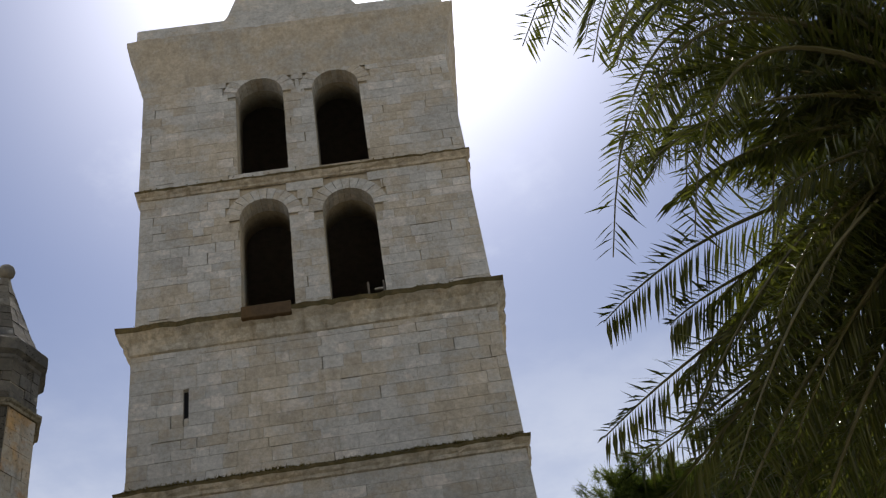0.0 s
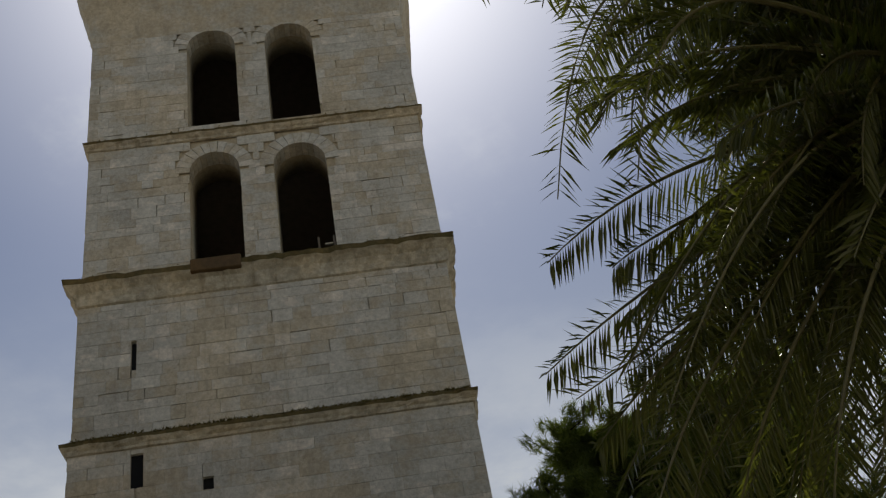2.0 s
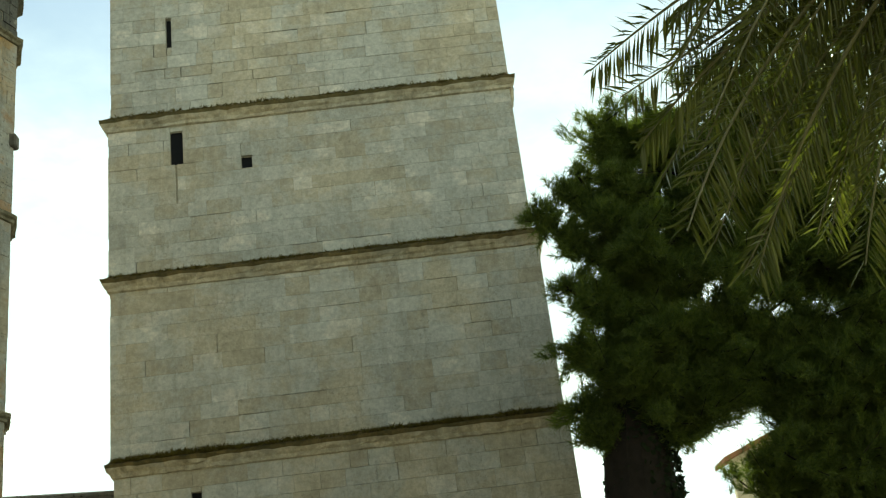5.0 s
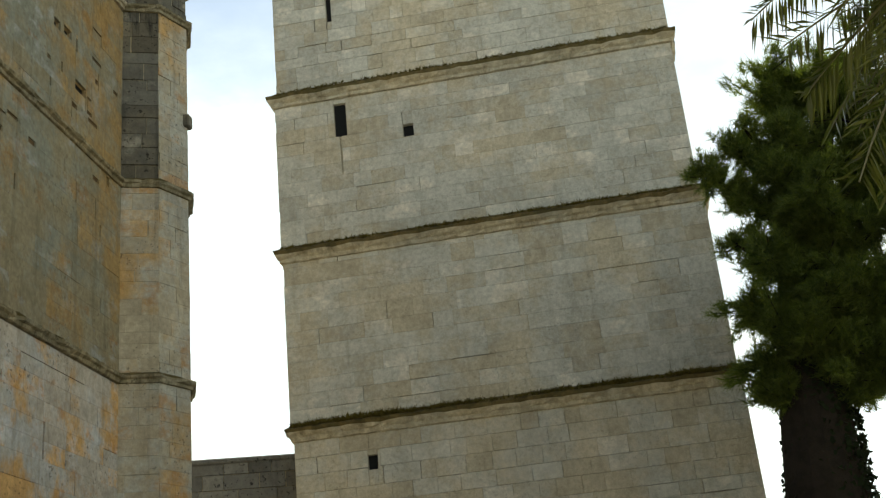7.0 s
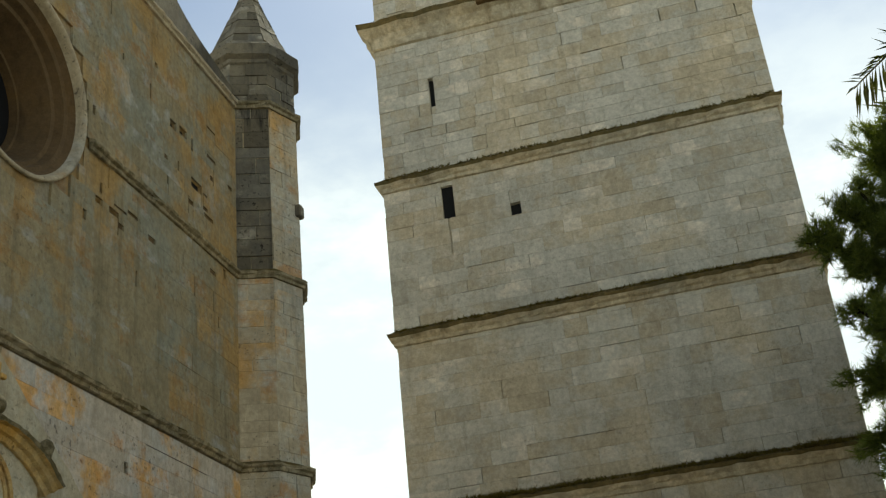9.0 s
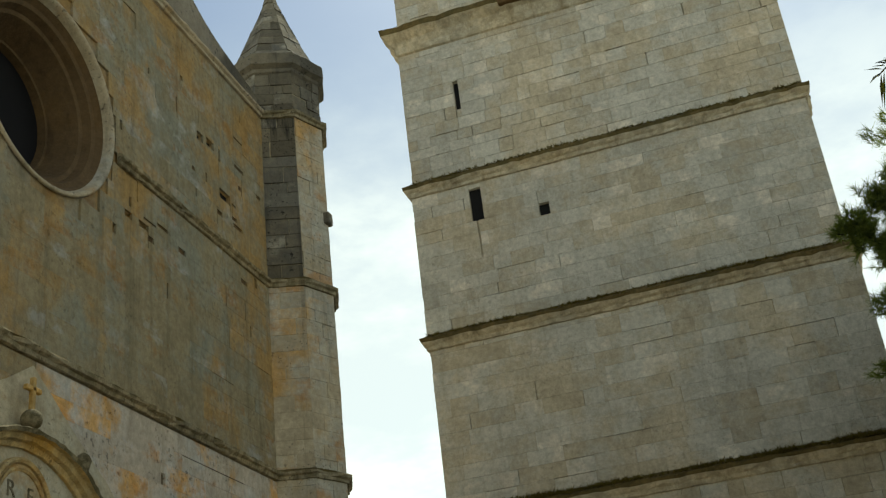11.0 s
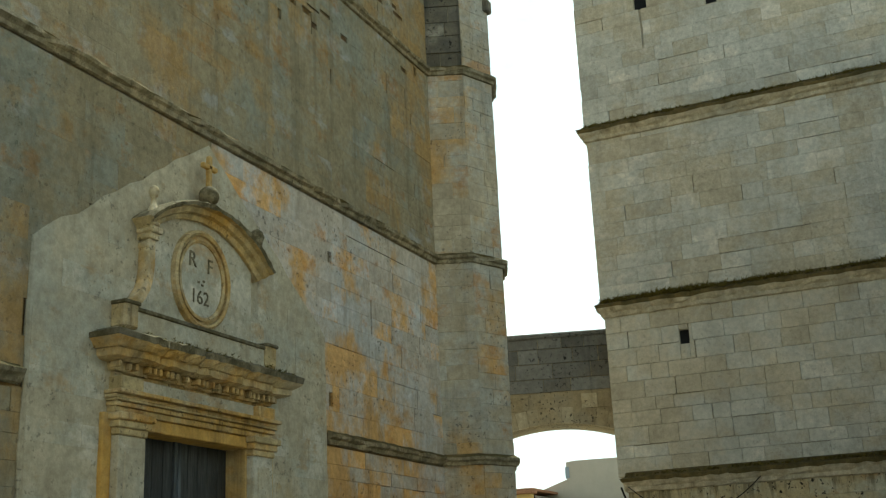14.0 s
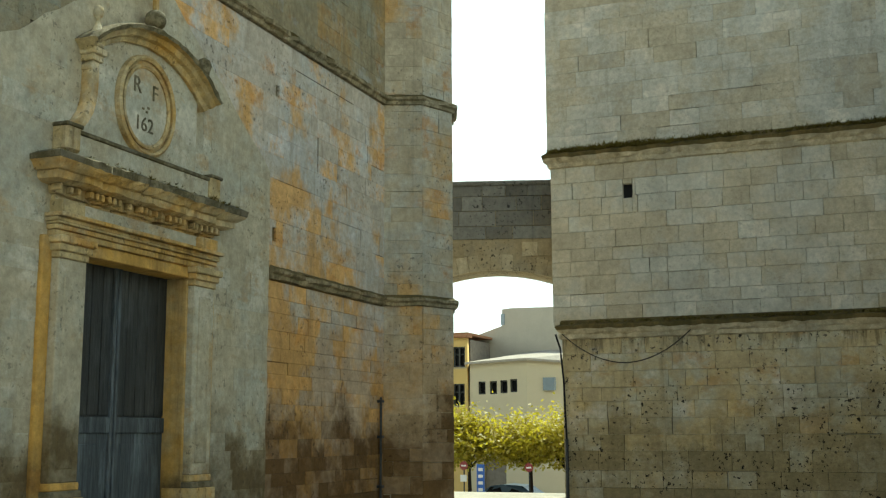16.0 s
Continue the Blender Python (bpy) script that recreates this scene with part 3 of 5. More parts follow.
def make_tower():
    rng = random.Random(11)
    tower = thing("bell_tower", (-2.1, 29, 0), "tall square limestone bell tower with mossy string courses", "bell tower")
    belfry = {5: [(-4.05, -2.6, 21.1, 25.25), (-1.64, -0.12, 21.1, 25.22)], 6: [(-4.05, -2.53, 26.42, 30.66), (-1.6, -0.1, 26.36, 30.6)]}
    slits = {4: [(-5.61, -5.47, 18.0, 18.87)], 3: [(-5.58, -5.27, 14.72, 15.62), (-3.9, -3.64, 14.42, 14.74)], 1: [(-5.33, -5.12, 6.55, 6.87)]}
    for i, (x0, x1) in enumerate(SIDES):
        z0, z1 = LEVELS[i], LEVELS[i + 1]
        arches, cuts = belfry.get(i, []), slits.get(i, [])
        loops = [rect(x0, x1, z0, z1)] + [arched(*a) for a in arches] + [rect(*c) for c in cuts]
        wall = part("wall", plate("wall", loops, 1.2, TF, TOWER_CORE, -0.03), tower, "square-cut limestone wall of the tower")
        other = Shape()
        other.box(x0, x0 + 1.1, FRONT + 1.2, BACK, z0, z1)
        other.box(x1 - 1.1, x1, FRONT + 1.2, BACK, z0, z1)
        other.box(x0 + 1.1, x1 - 1.1, BACK - 1.1, BACK, z0, z1)
        part("side_wall", other.mesh("side_wall", TOWER_STONE), tower)
        floor_slab = Shape()
        floor_slab.box(x0 + 1.1, x1 - 1.1, FRONT + 1.2, BACK - 1.1, z1 - 0.35, z1 - 0.02)
        part("vault_slab", floor_slab.mesh("vault_slab", DARK_VOID), tower)
        holes = [arch_hole(*a, 0.42) for a in arches]
        open_at = cuts + ([(-5.46, -5.415, 13.75, 14.7)] if i == 3 else [])
        course = (0.35, 0.34, 0.39, 0.35, 0.34, 0.35, 0.36)[i]
        lens = ((0.32, 0.9), (0.32, 0.85), (0.4, 1.1), (0.32, 0.95), (0.3, 0.85), (0.3, 0.85), (0.32, 0.9))[i]
        cells = list(courses(x0, x1, z0, z1, course, lens, rng, holes, open_at))
        look_gap = (0.005, 0.005, 0.003, 0.003, 0.005, 0.004, 0.004)[i]
        proud = ((0.022, 0.032), (0.022, 0.032), (0.026, 0.03), (0.025, 0.031), (0.02, 0.034), (0.022, 0.034), (0.022, 0.034))[i]
        if i == 1:
            lay_stones(cells, TF, TOWER_STONE, wall, rng, True, look_gap, proud)
        elif i == 0:
            near = [c for c in cells if c[3] > 2.2]
            lay_stones(near, TF, TOWER_LOW, wall, rng, True, look_gap, proud)
            lay_stones([c for c in cells if c[3] <= 2.2], TF, TOWER_LOW, wall, rng, False, look_gap, proud)
        else:
            lay_stones(cells, TF, TOWER_STONE, wall, rng, False, look_gap, proud, 0.03, 0.024 if i > 3 else 0.013, 0.004 if i > 3 else 0.003)
        # black boxes just inside the slits paint in their inner shade
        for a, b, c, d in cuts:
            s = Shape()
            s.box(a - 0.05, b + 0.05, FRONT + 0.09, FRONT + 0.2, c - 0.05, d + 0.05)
            part("plug", s.mesh("plug", BLACK), tower, "black infill standing for the shade inside a wall slit")
        for a, b, c, top in arches:
            r, mid = (b - a) / 2, (a + b) / 2
            n = 13
            for q in range(n):
                t0, t1 = math.pi * q / n + 0.008, math.pi * (q + 1) / n - 0.008
                s = Shape()
                pr = rng.uniform(0.03, 0.045)
                ring = [(mid + rr * math.cos(t), top - r + rr * math.sin(t)) for rr, t in ((r - 0.01, t0), (r + 0.4, t0), (r + 0.4, t1), (r - 0.01, t1))]
                v = [(u, w, pr) for u, w in ring] + [(u, w, -0.5) for u, w in ring]
                s.add([TF @ Vector(p) for p in v], [(0, 1, 2, 3), (0, 4, 5, 1), (1, 5, 6, 2), (2, 6, 7, 3), (3, 7, 4, 0)])
                part("voussoir", fixed(s.mesh("voussoir", TOWER_STONE)), wall)
    # string courses
    for i, z in enumerate(LEVELS[1:7]):
        big = i == 4
        x0, x1 = SIDES[i]
        path = [(x1, BACK), (x1, FRONT - 0.03), (x0, FRONT - 0.03), (x0, BACK)][::-1]
        me = sweep("string_course", path, BIG_LEDGE if big else SMALL_LEDGE, z, [LEDGE_STONE, LEDGE_MOSS], rng, wear=0.018, top=5 if big else 4)
        part("string_course", me, tower, "projecting moulded string course, brown with moss")
        moss_tufts("ledge_moss", [(x0, FRONT - 0.03), (x1, FRONT - 0.03)], z + (0.03 if big else 0.0), 0.3 if big else 0.15, rng, tower, (90, 150, 90, 85, 14, 12)[i], (0.075, 0.13, 0.085, 0.07, 0.05, 0.05)[i])
    # blocks under the belfry ledge, and a dark one for the broken sill's shade
    s = Shape()
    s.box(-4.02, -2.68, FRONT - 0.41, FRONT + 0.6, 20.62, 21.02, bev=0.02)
    part("broken_sill", s.mesh("broken_sill", REVEAL_STONE), tower, "dark block standing for the shade in the broken sill")
    # flared crowning cornice and parapet
    x0, x1 = SIDES[6]
    path = [(x1, BACK), (x1, FRONT - 0.03), (x0, FRONT - 0.03), (x0, BACK)][::-1]
    flare = [(0, -2.05), (0.04, -1.9), (0.14, -1.4), (0.3, -0.8), (0.45, -0.35), (0.52, -0.2), (0.55, 0), (0.3, 0.03), (0, 0.04)]
    part("cornice", sweep("cornice", path, flare, 32.68, [TOWER_STONE, LEDGE_STONE], rng, wear=0.012, top=6), tower, "flared crowning cornice")
    s = Shape()
    s.box(x0 - 0.25, x1 + 0.25, FRONT - 0.28, BACK + 0.1, 32.6, 33.6, bev=0.04)
    part("parapet", s.mesh("parapet", TOWER_STONE), tower)
    gable = [(-4.5, 33.3), (0.35, 33.3), (0.1, 33.75), (-0.42, 34.55), (-0.45, 35.3), (-1.2, 35.55), (-1.3, 35.1), (-2.85, 35.1), (-3.1, 35.5), (-3.78, 35.4), (-3.9, 34.75), (-4.2, 33.8)]
    me = plate("bell_gable", [gable], 0.9, basis((0, FRONT - 0.25, 0), (1, 0, 0), (0, -1, 0)), TOWER_STONE)
    part("bell_gable", me, tower, "shaped parapet gable with two stubs")
    part("lightning_rod", tube([(-3.85, FRONT + 0.4, 34.4), (-3.85, FRONT + 0.4, 38.5)], 0.02, 6).mesh("lightning_rod", IRON), tower, "thin iron lightning rod")
    # pale slats in one belfry opening, painted for sky light through slots
    sh = thing("belfry_light_slats", (-0.75, 25.2, 21.1), "pale slats standing for sky light through belfry slots", "shutter")
    for q in range(6):
        s = Shape()
        s.box(-0.55 + 0.1 * (q % 2), -0.2, 25.25, 25.31, 21.2 + q * 0.2, 21.26 + q * 0.2, bev=0.008)
        part("slat", s.mesh("slat", SLOT_LIGHT), sh)
    for x in (-0.62, -0.18):
        s = Shape()
        s.box(x - 0.03, x + 0.03, 25.24, 25.32, 21.1, 22.5, bev=0.008)
        part("post", s.mesh("post", DARK_VOID), sh)


make_tower()

# ---- church front ----
WALL_X = -9.0
FF = basis((WALL_X, 0, 0), (0, 1, 0), (1, 0, 0))
C = 11.85
DOOR = (C - 1.1, C + 1.14, -0.02, 3.74)
OC, OZ, OR = 12.15, 12.25, 1.64
FACADE_LEDGE = [(0, -0.13), (0.05, -0.12), (0.06, -0.06), (0.11, -0.03), (0.12, 0.02), (0.08, 0.05), (0.02, 0.08), (0, 0.09)]
TRACE_L, TRACE_R, TRACE_TOP = 8.9, 15.2, 7.72


def make_facade():
    rng = random.Random(5)
    gaps = [(15.34, 15.46, 6.84, 7.02), (15.32, 15.44, 4.48, 4.7), (16.77, 16.83, 5.9, 6.5), (13.86, 13.97, 10.58, 10.76), (18.88, 19.0, 11.66, 11.86),
            (16.62, 16.86, 13.92, 14.1), (17.0, 17.3, 13.98, 14.16), (17.5, 17.95, 13.05, 13.27), (14.2, 14.42, 11.05, 11.15), (14.62, 14.9, 11.06, 11.17), (16.0, 16.1, 14.9, 15.0), (14.0, 14.08, 12.62, 12.8)]
    wall = tagged(part("wall_church_front", plate("wall_church_front", [[(-14, 0), (DOOR[0], 0), (DOOR[0], DOOR[3]), (DOOR[1], DOOR[3]), (DOOR[1], 0), (19.6, 0), (19.6, 16.3), (-14, 16.3)], circle(OC, OZ, OR)] + [rect(*g) for g in gaps], 1.1, FF, FACADE_CORE, -0.02), None),
                  "tall limewashed and ochre-stained stone church front", "wall", kind="structure")
    back = Shape()
    back.box(-30, -10.11, -14, 19.6, 0, 16.3)
    tagged(new("wall_nave", back.mesh("wall_nave", DARK_VOID)), "plain closed body of the church", "wall", kind="structure")

    def trace(lo, hi):
        if hi > TRACE_TOP or lo < 0:
            return None
        w = 3.15 if hi < 5.55 else 3.15 * (TRACE_TOP - hi) / (TRACE_TOP - 5.55)
        return (12.05 - w, 12.05 + w)

    spalls = []
    for u0, u1, v0, v1, count in ((16.3, 18.2, 12.6, 14.3, 11), (14.0, 15.6, 10.9, 11.4, 5), (14.1, 19.2, 12.3, 15.2, 6), (15.4, 18.8, 8.6, 11.6, 4)):
        for q in range(count):
            u, v = rng.uniform(u0, u1), rng.uniform(v0, v1)
            w, h = (rng.uniform(0.12, 0.4), rng.uniform(0.04, 0.11)) if rng.random() < 0.65 else (rng.uniform(0.04, 0.08), rng.uniform(0.12, 0.35))
            if all(u + w < g[0] - 0.03 or u > g[1] + 0.03 or v + h < g[2] - 0.03 or v > g[3] + 0.03 for g in gaps + spalls):
                spalls.append((u, u + w, v, v + h))
    holes = [round_hole(OC, OZ, OR + 0.1), trace]
    for z0, z1, course, lens, gap, proud in ((0, 3.85, 0.24, (0.32, 0.8), 0.003, (0.018, 0.03)), (4.05, 7.8, 0.33, (0.4, 1.1), 0.001, (0.022, 0.025)), (8.0, 11.9, 0.36, (0.6, 1.4), 0.0006, (0.0246, 0.0252)), (12.1, 16.05, 0.36, (0.4, 1.1), 0.001, (0.0235, 0.0255))):
        cells = list(courses(5.0, 19.6, z0, z1, course, lens, rng, holes, gaps + spalls))
        single = [c for c in cells if c[0] > (15.0 if z0 < 5 else 16.2)][:140 if z0 < 3 else 75] if z0 < 12 else []
        lay_stones(single, FF, FACADE_LOW if z0 < 5 else FACADE, wall, rng, True, gap, proud)
        # lower right stones take the tone with ground light painted in
        bright = [c for c in cells if c not in single and z0 < 5 and c[0] > 12.0]
        lay_stones(bright, FF, FACADE_LOW, wall, rng, False, gap, proud, 0.02, 0.018 if z0 < 3 else 0.003, 0.003 if z0 < 3 else 0.0008)
        lay_stones([c for c in cells if c not in single and c not in bright], FF, FACADE, wall, rng, False, gap, proud, 0.02, 0.018 if z0 < 3 else 0.009 if z0 > 12 else 0.002, 0.003 if z0 < 3 else 0.0008)
    far = [c for z0, z1 in ((0, 16.2),) for c in courses(-14, 5.0, z0, z1, 0.4, (0.6, 1.2), rng)]
    lay_stones(far, FF, FACADE, wall, rng, False, 0.001, (0.0242, 0.0255), 0.0, 0.002, 0.0008)
    # shade of each hole is a black box set behind its mouth
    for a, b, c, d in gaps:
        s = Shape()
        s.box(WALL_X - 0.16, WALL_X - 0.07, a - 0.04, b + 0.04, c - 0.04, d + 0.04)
        part("plug", s.mesh("plug", BLACK), wall, "black infill standing for the shade inside a putlog hole")
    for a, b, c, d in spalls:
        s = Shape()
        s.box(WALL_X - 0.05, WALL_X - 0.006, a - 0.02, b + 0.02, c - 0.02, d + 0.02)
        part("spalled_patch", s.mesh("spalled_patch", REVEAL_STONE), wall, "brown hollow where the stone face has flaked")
    # pale gabled patch left by a former porch roof
    edge = []
    for (a, b), (c, d) in (((TRACE_R, 0.0), (TRACE_R, 5.55)), ((TRACE_R, 5.55), (12.05, TRACE_TOP)), ((12.05, TRACE_TOP), (TRACE_L, 5.55)), ((TRACE_L, 5.55), (TRACE_L, 0.0))):
        for q in range(14):
            w = q / 14
            edge.append((a + (c - a) * w + rng.uniform(-0.025, 0.025), b + (d - b) * w + (rng.uniform(-0.025, 0.025) if q else 0)))
    edge += [(TRACE_L, 0.0), (DOOR[0], 0.0), (DOOR[0], DOOR[3]), (DOOR[1], DOOR[3]), (DOOR[1], 0.0)]
    part("porch_scar", plate("porch_scar", [edge], 0.045, FF, LIMEWASH, 0.04), wall, "pale limewashed gable patch of a former porch")
    # courses that show through the patch
    sc = [c for c in courses(TRACE_L + 0.06, TRACE_R - 0.06, 0, 5.4, 0.3, (0.4, 0.9), rng, [box_hole(C - 1.7, C + 1.7, -1, 5.0)]) if rng.random() < (0.9 if c[3] < 2.2 else 0.55)]
    gable_w = lambda v: 3.05 * (TRACE_TOP - v) / (TRACE_TOP - 5.55)
    sc += [c for c in courses(TRACE_L + 0.1, TRACE_R - 0.1, 5.46, 7.3, 0.3, (0.4, 0.9), rng, [box_hole(C - 1.45, C + 1.45, 0, 6.75)])
           if rng.random() < 0.6 and max(abs(c[0] - 12.05), abs(c[1] - 12.05)) < gable_w(c[3]) - 0.05]
    lay_stones(sc, basis((WALL_X + 0.024, 0, 0), (0, 1, 0), (1, 0, 0)), LIMEWASH, wall, rng, False, 0.003, (0.018, 0.022), 0.0, 0.008, 0.002)
    for z, stretches in ((4.0, ((15.25, 19.5), (-14, 8.85))), (7.95, ((-14, 19.5),)), (12.02, ((13.95, 19.5), (-14, 10.4)))):
        for a, b in stretches:
            me = sweep("string_course", [(WALL_X + 0.02, a), (WALL_X + 0.02, b)], FACADE_LEDGE, z, [BAND_STONE, LEDGE_MOSS], rng, wear=0.014, top=4)
            part("string_course", me, wall, "thin moulded string course dark with lichen")
    me = sweep("eaves_moulding", [(WALL_X + 0.02, -14), (WALL_X + 0.02, 19.5)], FACADE_LEDGE, 16.2, [TURRET_STONE, TURRET_GREY], rng, wear=0.01, top=5)
    part("eaves_moulding", me, wall)
    top = [(-14, 16.3), (19.62, 16.3), (19.6, 16.55)] + [(19.5 - 3.2 * w, 16.65 + 0.5 * w + 0.35 * max(0, w - 0.5) ** 2 * 4) for w in [i / 12 for i in range(13)]] + [(15, 18.3), (12, 19.2), (9, 18.3), (5, 17.2), (-14, 17.0)]
    part("parapet", plate("parapet", [top], 0.5, FF, TURRET_GREY, -0.03), wall, "dark curved parapet coping")


make_facade()


def ring_band(stations, cu, cv, fm, n=64, squash=1.0):
    """A ring in a wall's frame through stations of (radius, out)."""
    s = Shape()
    for r, o in stations:
        for i in range(n):
            a = 2 * math.pi * i / n
            s.v.append(tuple(fm @ Vector((cu + r * math.cos(a), cv + r * squash * math.sin(a), o))))
    k = len(stations)
    for j in range(k - 1):
        for i in range(n):
            i2 = (i + 1) % n
            s.f.append((j * n + i, (j + 1) * n + i, (j + 1) * n + i2, j * n + i2))
            s.m.append(0)
    return s


def make_oculus():
    oc = thing("window_oculus", (WALL_X, OC, OZ - OR), "deep round church window with splayed stone reveal", "window", kind="structure")
    s = ring_band([(1.70, 0.0), (1.70, 0.035), (1.68, 0.05), (1.65, 0.045), (1.62, 0.02), (1.6, -0.03), (1.57, -0.1)], OC, OZ, FF)
    part("rim", fixed(s.mesh("rim", TURRET_STONE, True)), oc, "pale moulded rim")
    # splayed reveal; its dark tone carries the shade of its depth
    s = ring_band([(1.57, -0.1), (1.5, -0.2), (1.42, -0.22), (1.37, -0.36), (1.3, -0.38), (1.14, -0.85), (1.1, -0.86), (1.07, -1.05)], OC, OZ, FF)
    part("reveal", fixed(s.mesh("reveal", REVEAL_STONE)), oc, "stepped ochre stone reveal, colour darkened for depth shade")
    part("pane", plate("pane", [circle(OC, OZ, 1.3)], 0.02, FF, DARK_GLASS, -1.0), oc, "dark leaded glass")


make_oculus()


def make_portal():
    rng = random.Random(21)
    po = thing("portal", (WALL_X, C, 0), "carved baroque stone doorcase with arched pediment", "doorcase")

    def block(name, a, b, z0, z1, n0, n1, mat=PORTAL_STONE, bev=0.012, parent=po, label=""):
        s = Shape()
        s.box(WALL_X + n0, WALL_X + n1, a, b, z0, z1, bev=bev)
        return part(name, s.mesh(name, mat), parent, label)

    for sgn in (-1, 1):
        a, b = sorted((C + sgn * 1.12, C + sgn * 1.6))
        shaft = block("pilaster", a, b, 0.95, 3.48, -0.3, 0.2, LIMEWASH)
        block("pedestal", a - 0.05, b + 0.05, 0, 0.78, -0.2, 0.27, parent=shaft)
        block("base_moulding", a - 0.03, b + 0.03, 0.78, 0.86, -0.2, 0.25, PORTAL_MOSS, parent=shaft)
        block("base_moulding", a - 0.015, b + 0.015, 0.86, 0.95, -0.2, 0.22, parent=shaft)
        block("inner_panel", a + 0.1, b - 0.1, 1.1, 3.34, 0.19, 0.215, LIMEWASH, parent=shaft)
        for q, (z, o) in enumerate(((3.48, 0.22), (3.565, 0.25), (3.65, 0.29))):
            block("capital", a - 0.02 - 0.03 * q, b + 0.02 + 0.03 * q, z, z + 0.085, -0.2, o, parent=shaft)
        # outer jamb strip
        c, d = sorted((C + sgn * 1.6, C + sgn * 1.76))
        block("jamb", c, d, 0, 3.735, -0.1, 0.1, JAMB_STONE)
        c, d = sorted((C + sgn * 1.085, C + sgn * 1.125))
        block("door_jamb", c, d, 0, 3.58, -0.34, 0.1, JAMB_STONE, label="ochre-stained stone door jamb")
    block("lintel", C - 1.08, C + 1.08, 3.58, 3.735, -0.3, 0.13, JAMB_STONE)
    for q, (z0, z1, o) in enumerate(((3.737, 3.81, 0.17), (3.813, 3.87, 0.2), (3.873, 3.9, 0.235), (3.903, 3.95, 0.22), (3.953, 4.0, 0.29))):
        block("architrave", C - 1.64 - 0.015 * q, C + 1.64 + 0.015 * q, z0, z1, -0.1, o, bev=0.008)
    block("frieze", C - 1.6, C + 1.6, 4.003, 4.18, -0.1, 0.13, LIMEWASH)
    for sgn in (-1, 1):
        block("frieze_block", C + sgn * 1.42 - 0.2, C + sgn * 1.42 + 0.2, 4.003, 4.17, 0.0, 0.23)
    cor = [(0, 4.16), (0.05, 4.17), (0.05, 4.22), (0.1, 4.23), (0.12, 4.33), (0.22, 4.34), (0.3, 4.37), (0.31, 4.45), (0.35, 4.46), (0.4, 4.52), (0.43, 4.55), (0.44, 4.63), (0.3, 4.69), (0.0, 4.76)]
    x0 = WALL_X + 0.04
    me = sweep("cornice", [(WALL_X - 0.1, C - 1.55), (x0, C - 1.55), (x0, C + 1.55), (WALL_X - 0.1, C + 1.55)], cor, 0, [PORTAL_STONE, PORTAL_MOSS], rng, wear=0.012, pitch=0.09, top=10)
    cornice = part("cornice", me, po, "projecting moulded cornice blackened on top")
    moss_tufts("cornice_moss", [(x0, C - 1.9), (x0, C + 1.9)], 4.66, 0.4, rng, cornice, 60, 0.045)
    for q in range(32):
        y = C - 1.66 + q * 0.107
        if rng.random() < 0.12:
            continue
        block("dentil", y - 0.032, y + 0.032 - rng.uniform(0, 0.02), 4.25, 4.335, 0.1, 0.25 + rng.uniform(-0.03, 0.01), bev=0.012, parent=cornice)
    # attic: plinth, scrolled panel, arched pediment
    block("plinth", C - 1.45, C + 1.45, 4.7, 5.0, -0.05, 0.2, LIMEWASH, label="attic plinth")
    for sgn in (-1, 1):
        block("plinth_block", C + sgn * 1.5 - 0.13, C + sgn * 1.5 + 0.13, 4.74, 5.06, -0.05, 0.25, PORTAL_STONE, 0.03)
    R = 1.95
    zc = 6.62 - R
    half = []
    for i in range(9):
        w = i / 8
        half.append((1.42 - 0.42 * math.sin(w * math.pi / 2), 5.02 + 0.62 * (1 - math.cos(w * math.pi / 2))))
    half += [(1.0, 6.0), (1.12, 6.08)]
    arc = [(R * math.sin(a), zc + R * math.cos(a)) for a in [0.62 - 0.62 * i / 10 for i in range(11)]]
    plain_side = [(1.16, 5.02), (1.16, 6.08)]
    outline = [(C + u, v) for u, v in plain_side + arc] + [(C - u, v) for u, v in (half + arc)[::-1]]
    part("attic_panel", plate("attic_panel", [outline], 0.2, FF, LIMEWASH, 0.12), po, "pale attic panel with one scrolled side")
    # scrolled bracket that rises into a slim colonnette on one side; the other side has fallen away
    outer = [(1.46, 5.03), (1.44, 5.1), (1.34, 5.2), (1.25, 5.32), (1.2, 5.46), (1.185, 5.62), (1.18, 5.97)]
    inner = [(1.06, 5.97), (1.06, 5.62), (1.08, 5.46), (1.13, 5.3), (1.22, 5.16), (1.32, 5.06), (1.33, 5.03)]
    part("scroll", plate("scroll", [[(C - u, v) for u, v in outer + inner]], 0.24, FF, PORTAL_STONE, 0.2), po, "curved scroll bracket of ochre stone")
    for q, (z, o) in enumerate(((5.84, 0.22), (5.95, 0.27), (6.03, 0.31))):
        block("colonnette_cap", C - 1.12 - 0.075 - 0.02 * q, C - 1.12 + 0.075 + 0.02 * q, z, z + 0.08, 0.0, o - 0.03)
    block("plinth_top", C - 1.44, C + 1.44, 4.98, 5.035, -0.05, 0.225, PORTAL_MOSS, 0.012)
    block("plinth_top", C - 1.65, C - 1.36, 5.03, 5.08, -0.05, 0.27, PORTAL_MOSS, 0.012)
    block("plinth_top", C + 1.36, C + 1.65, 5.03, 5.08, -0.05, 0.27, PORTAL_MOSS, 0.012)
    prof = [(0.0, 0.05), (0.0, 0.17), (0.06, 0.2), (0.08, 0.26), (0.14, 0.29), (0.15, 0.36), (0.2, 0.38), (0.22, 0.34), (0.22, 0.05)]
    s = Shape()
    n = 34
    for i in range(n + 1):
        a = -0.72 + 1.5 * i / n
        for up, out in prof:
            rr = R - 0.14 + up
            wob = rng.uniform(-0.008, 0.008)
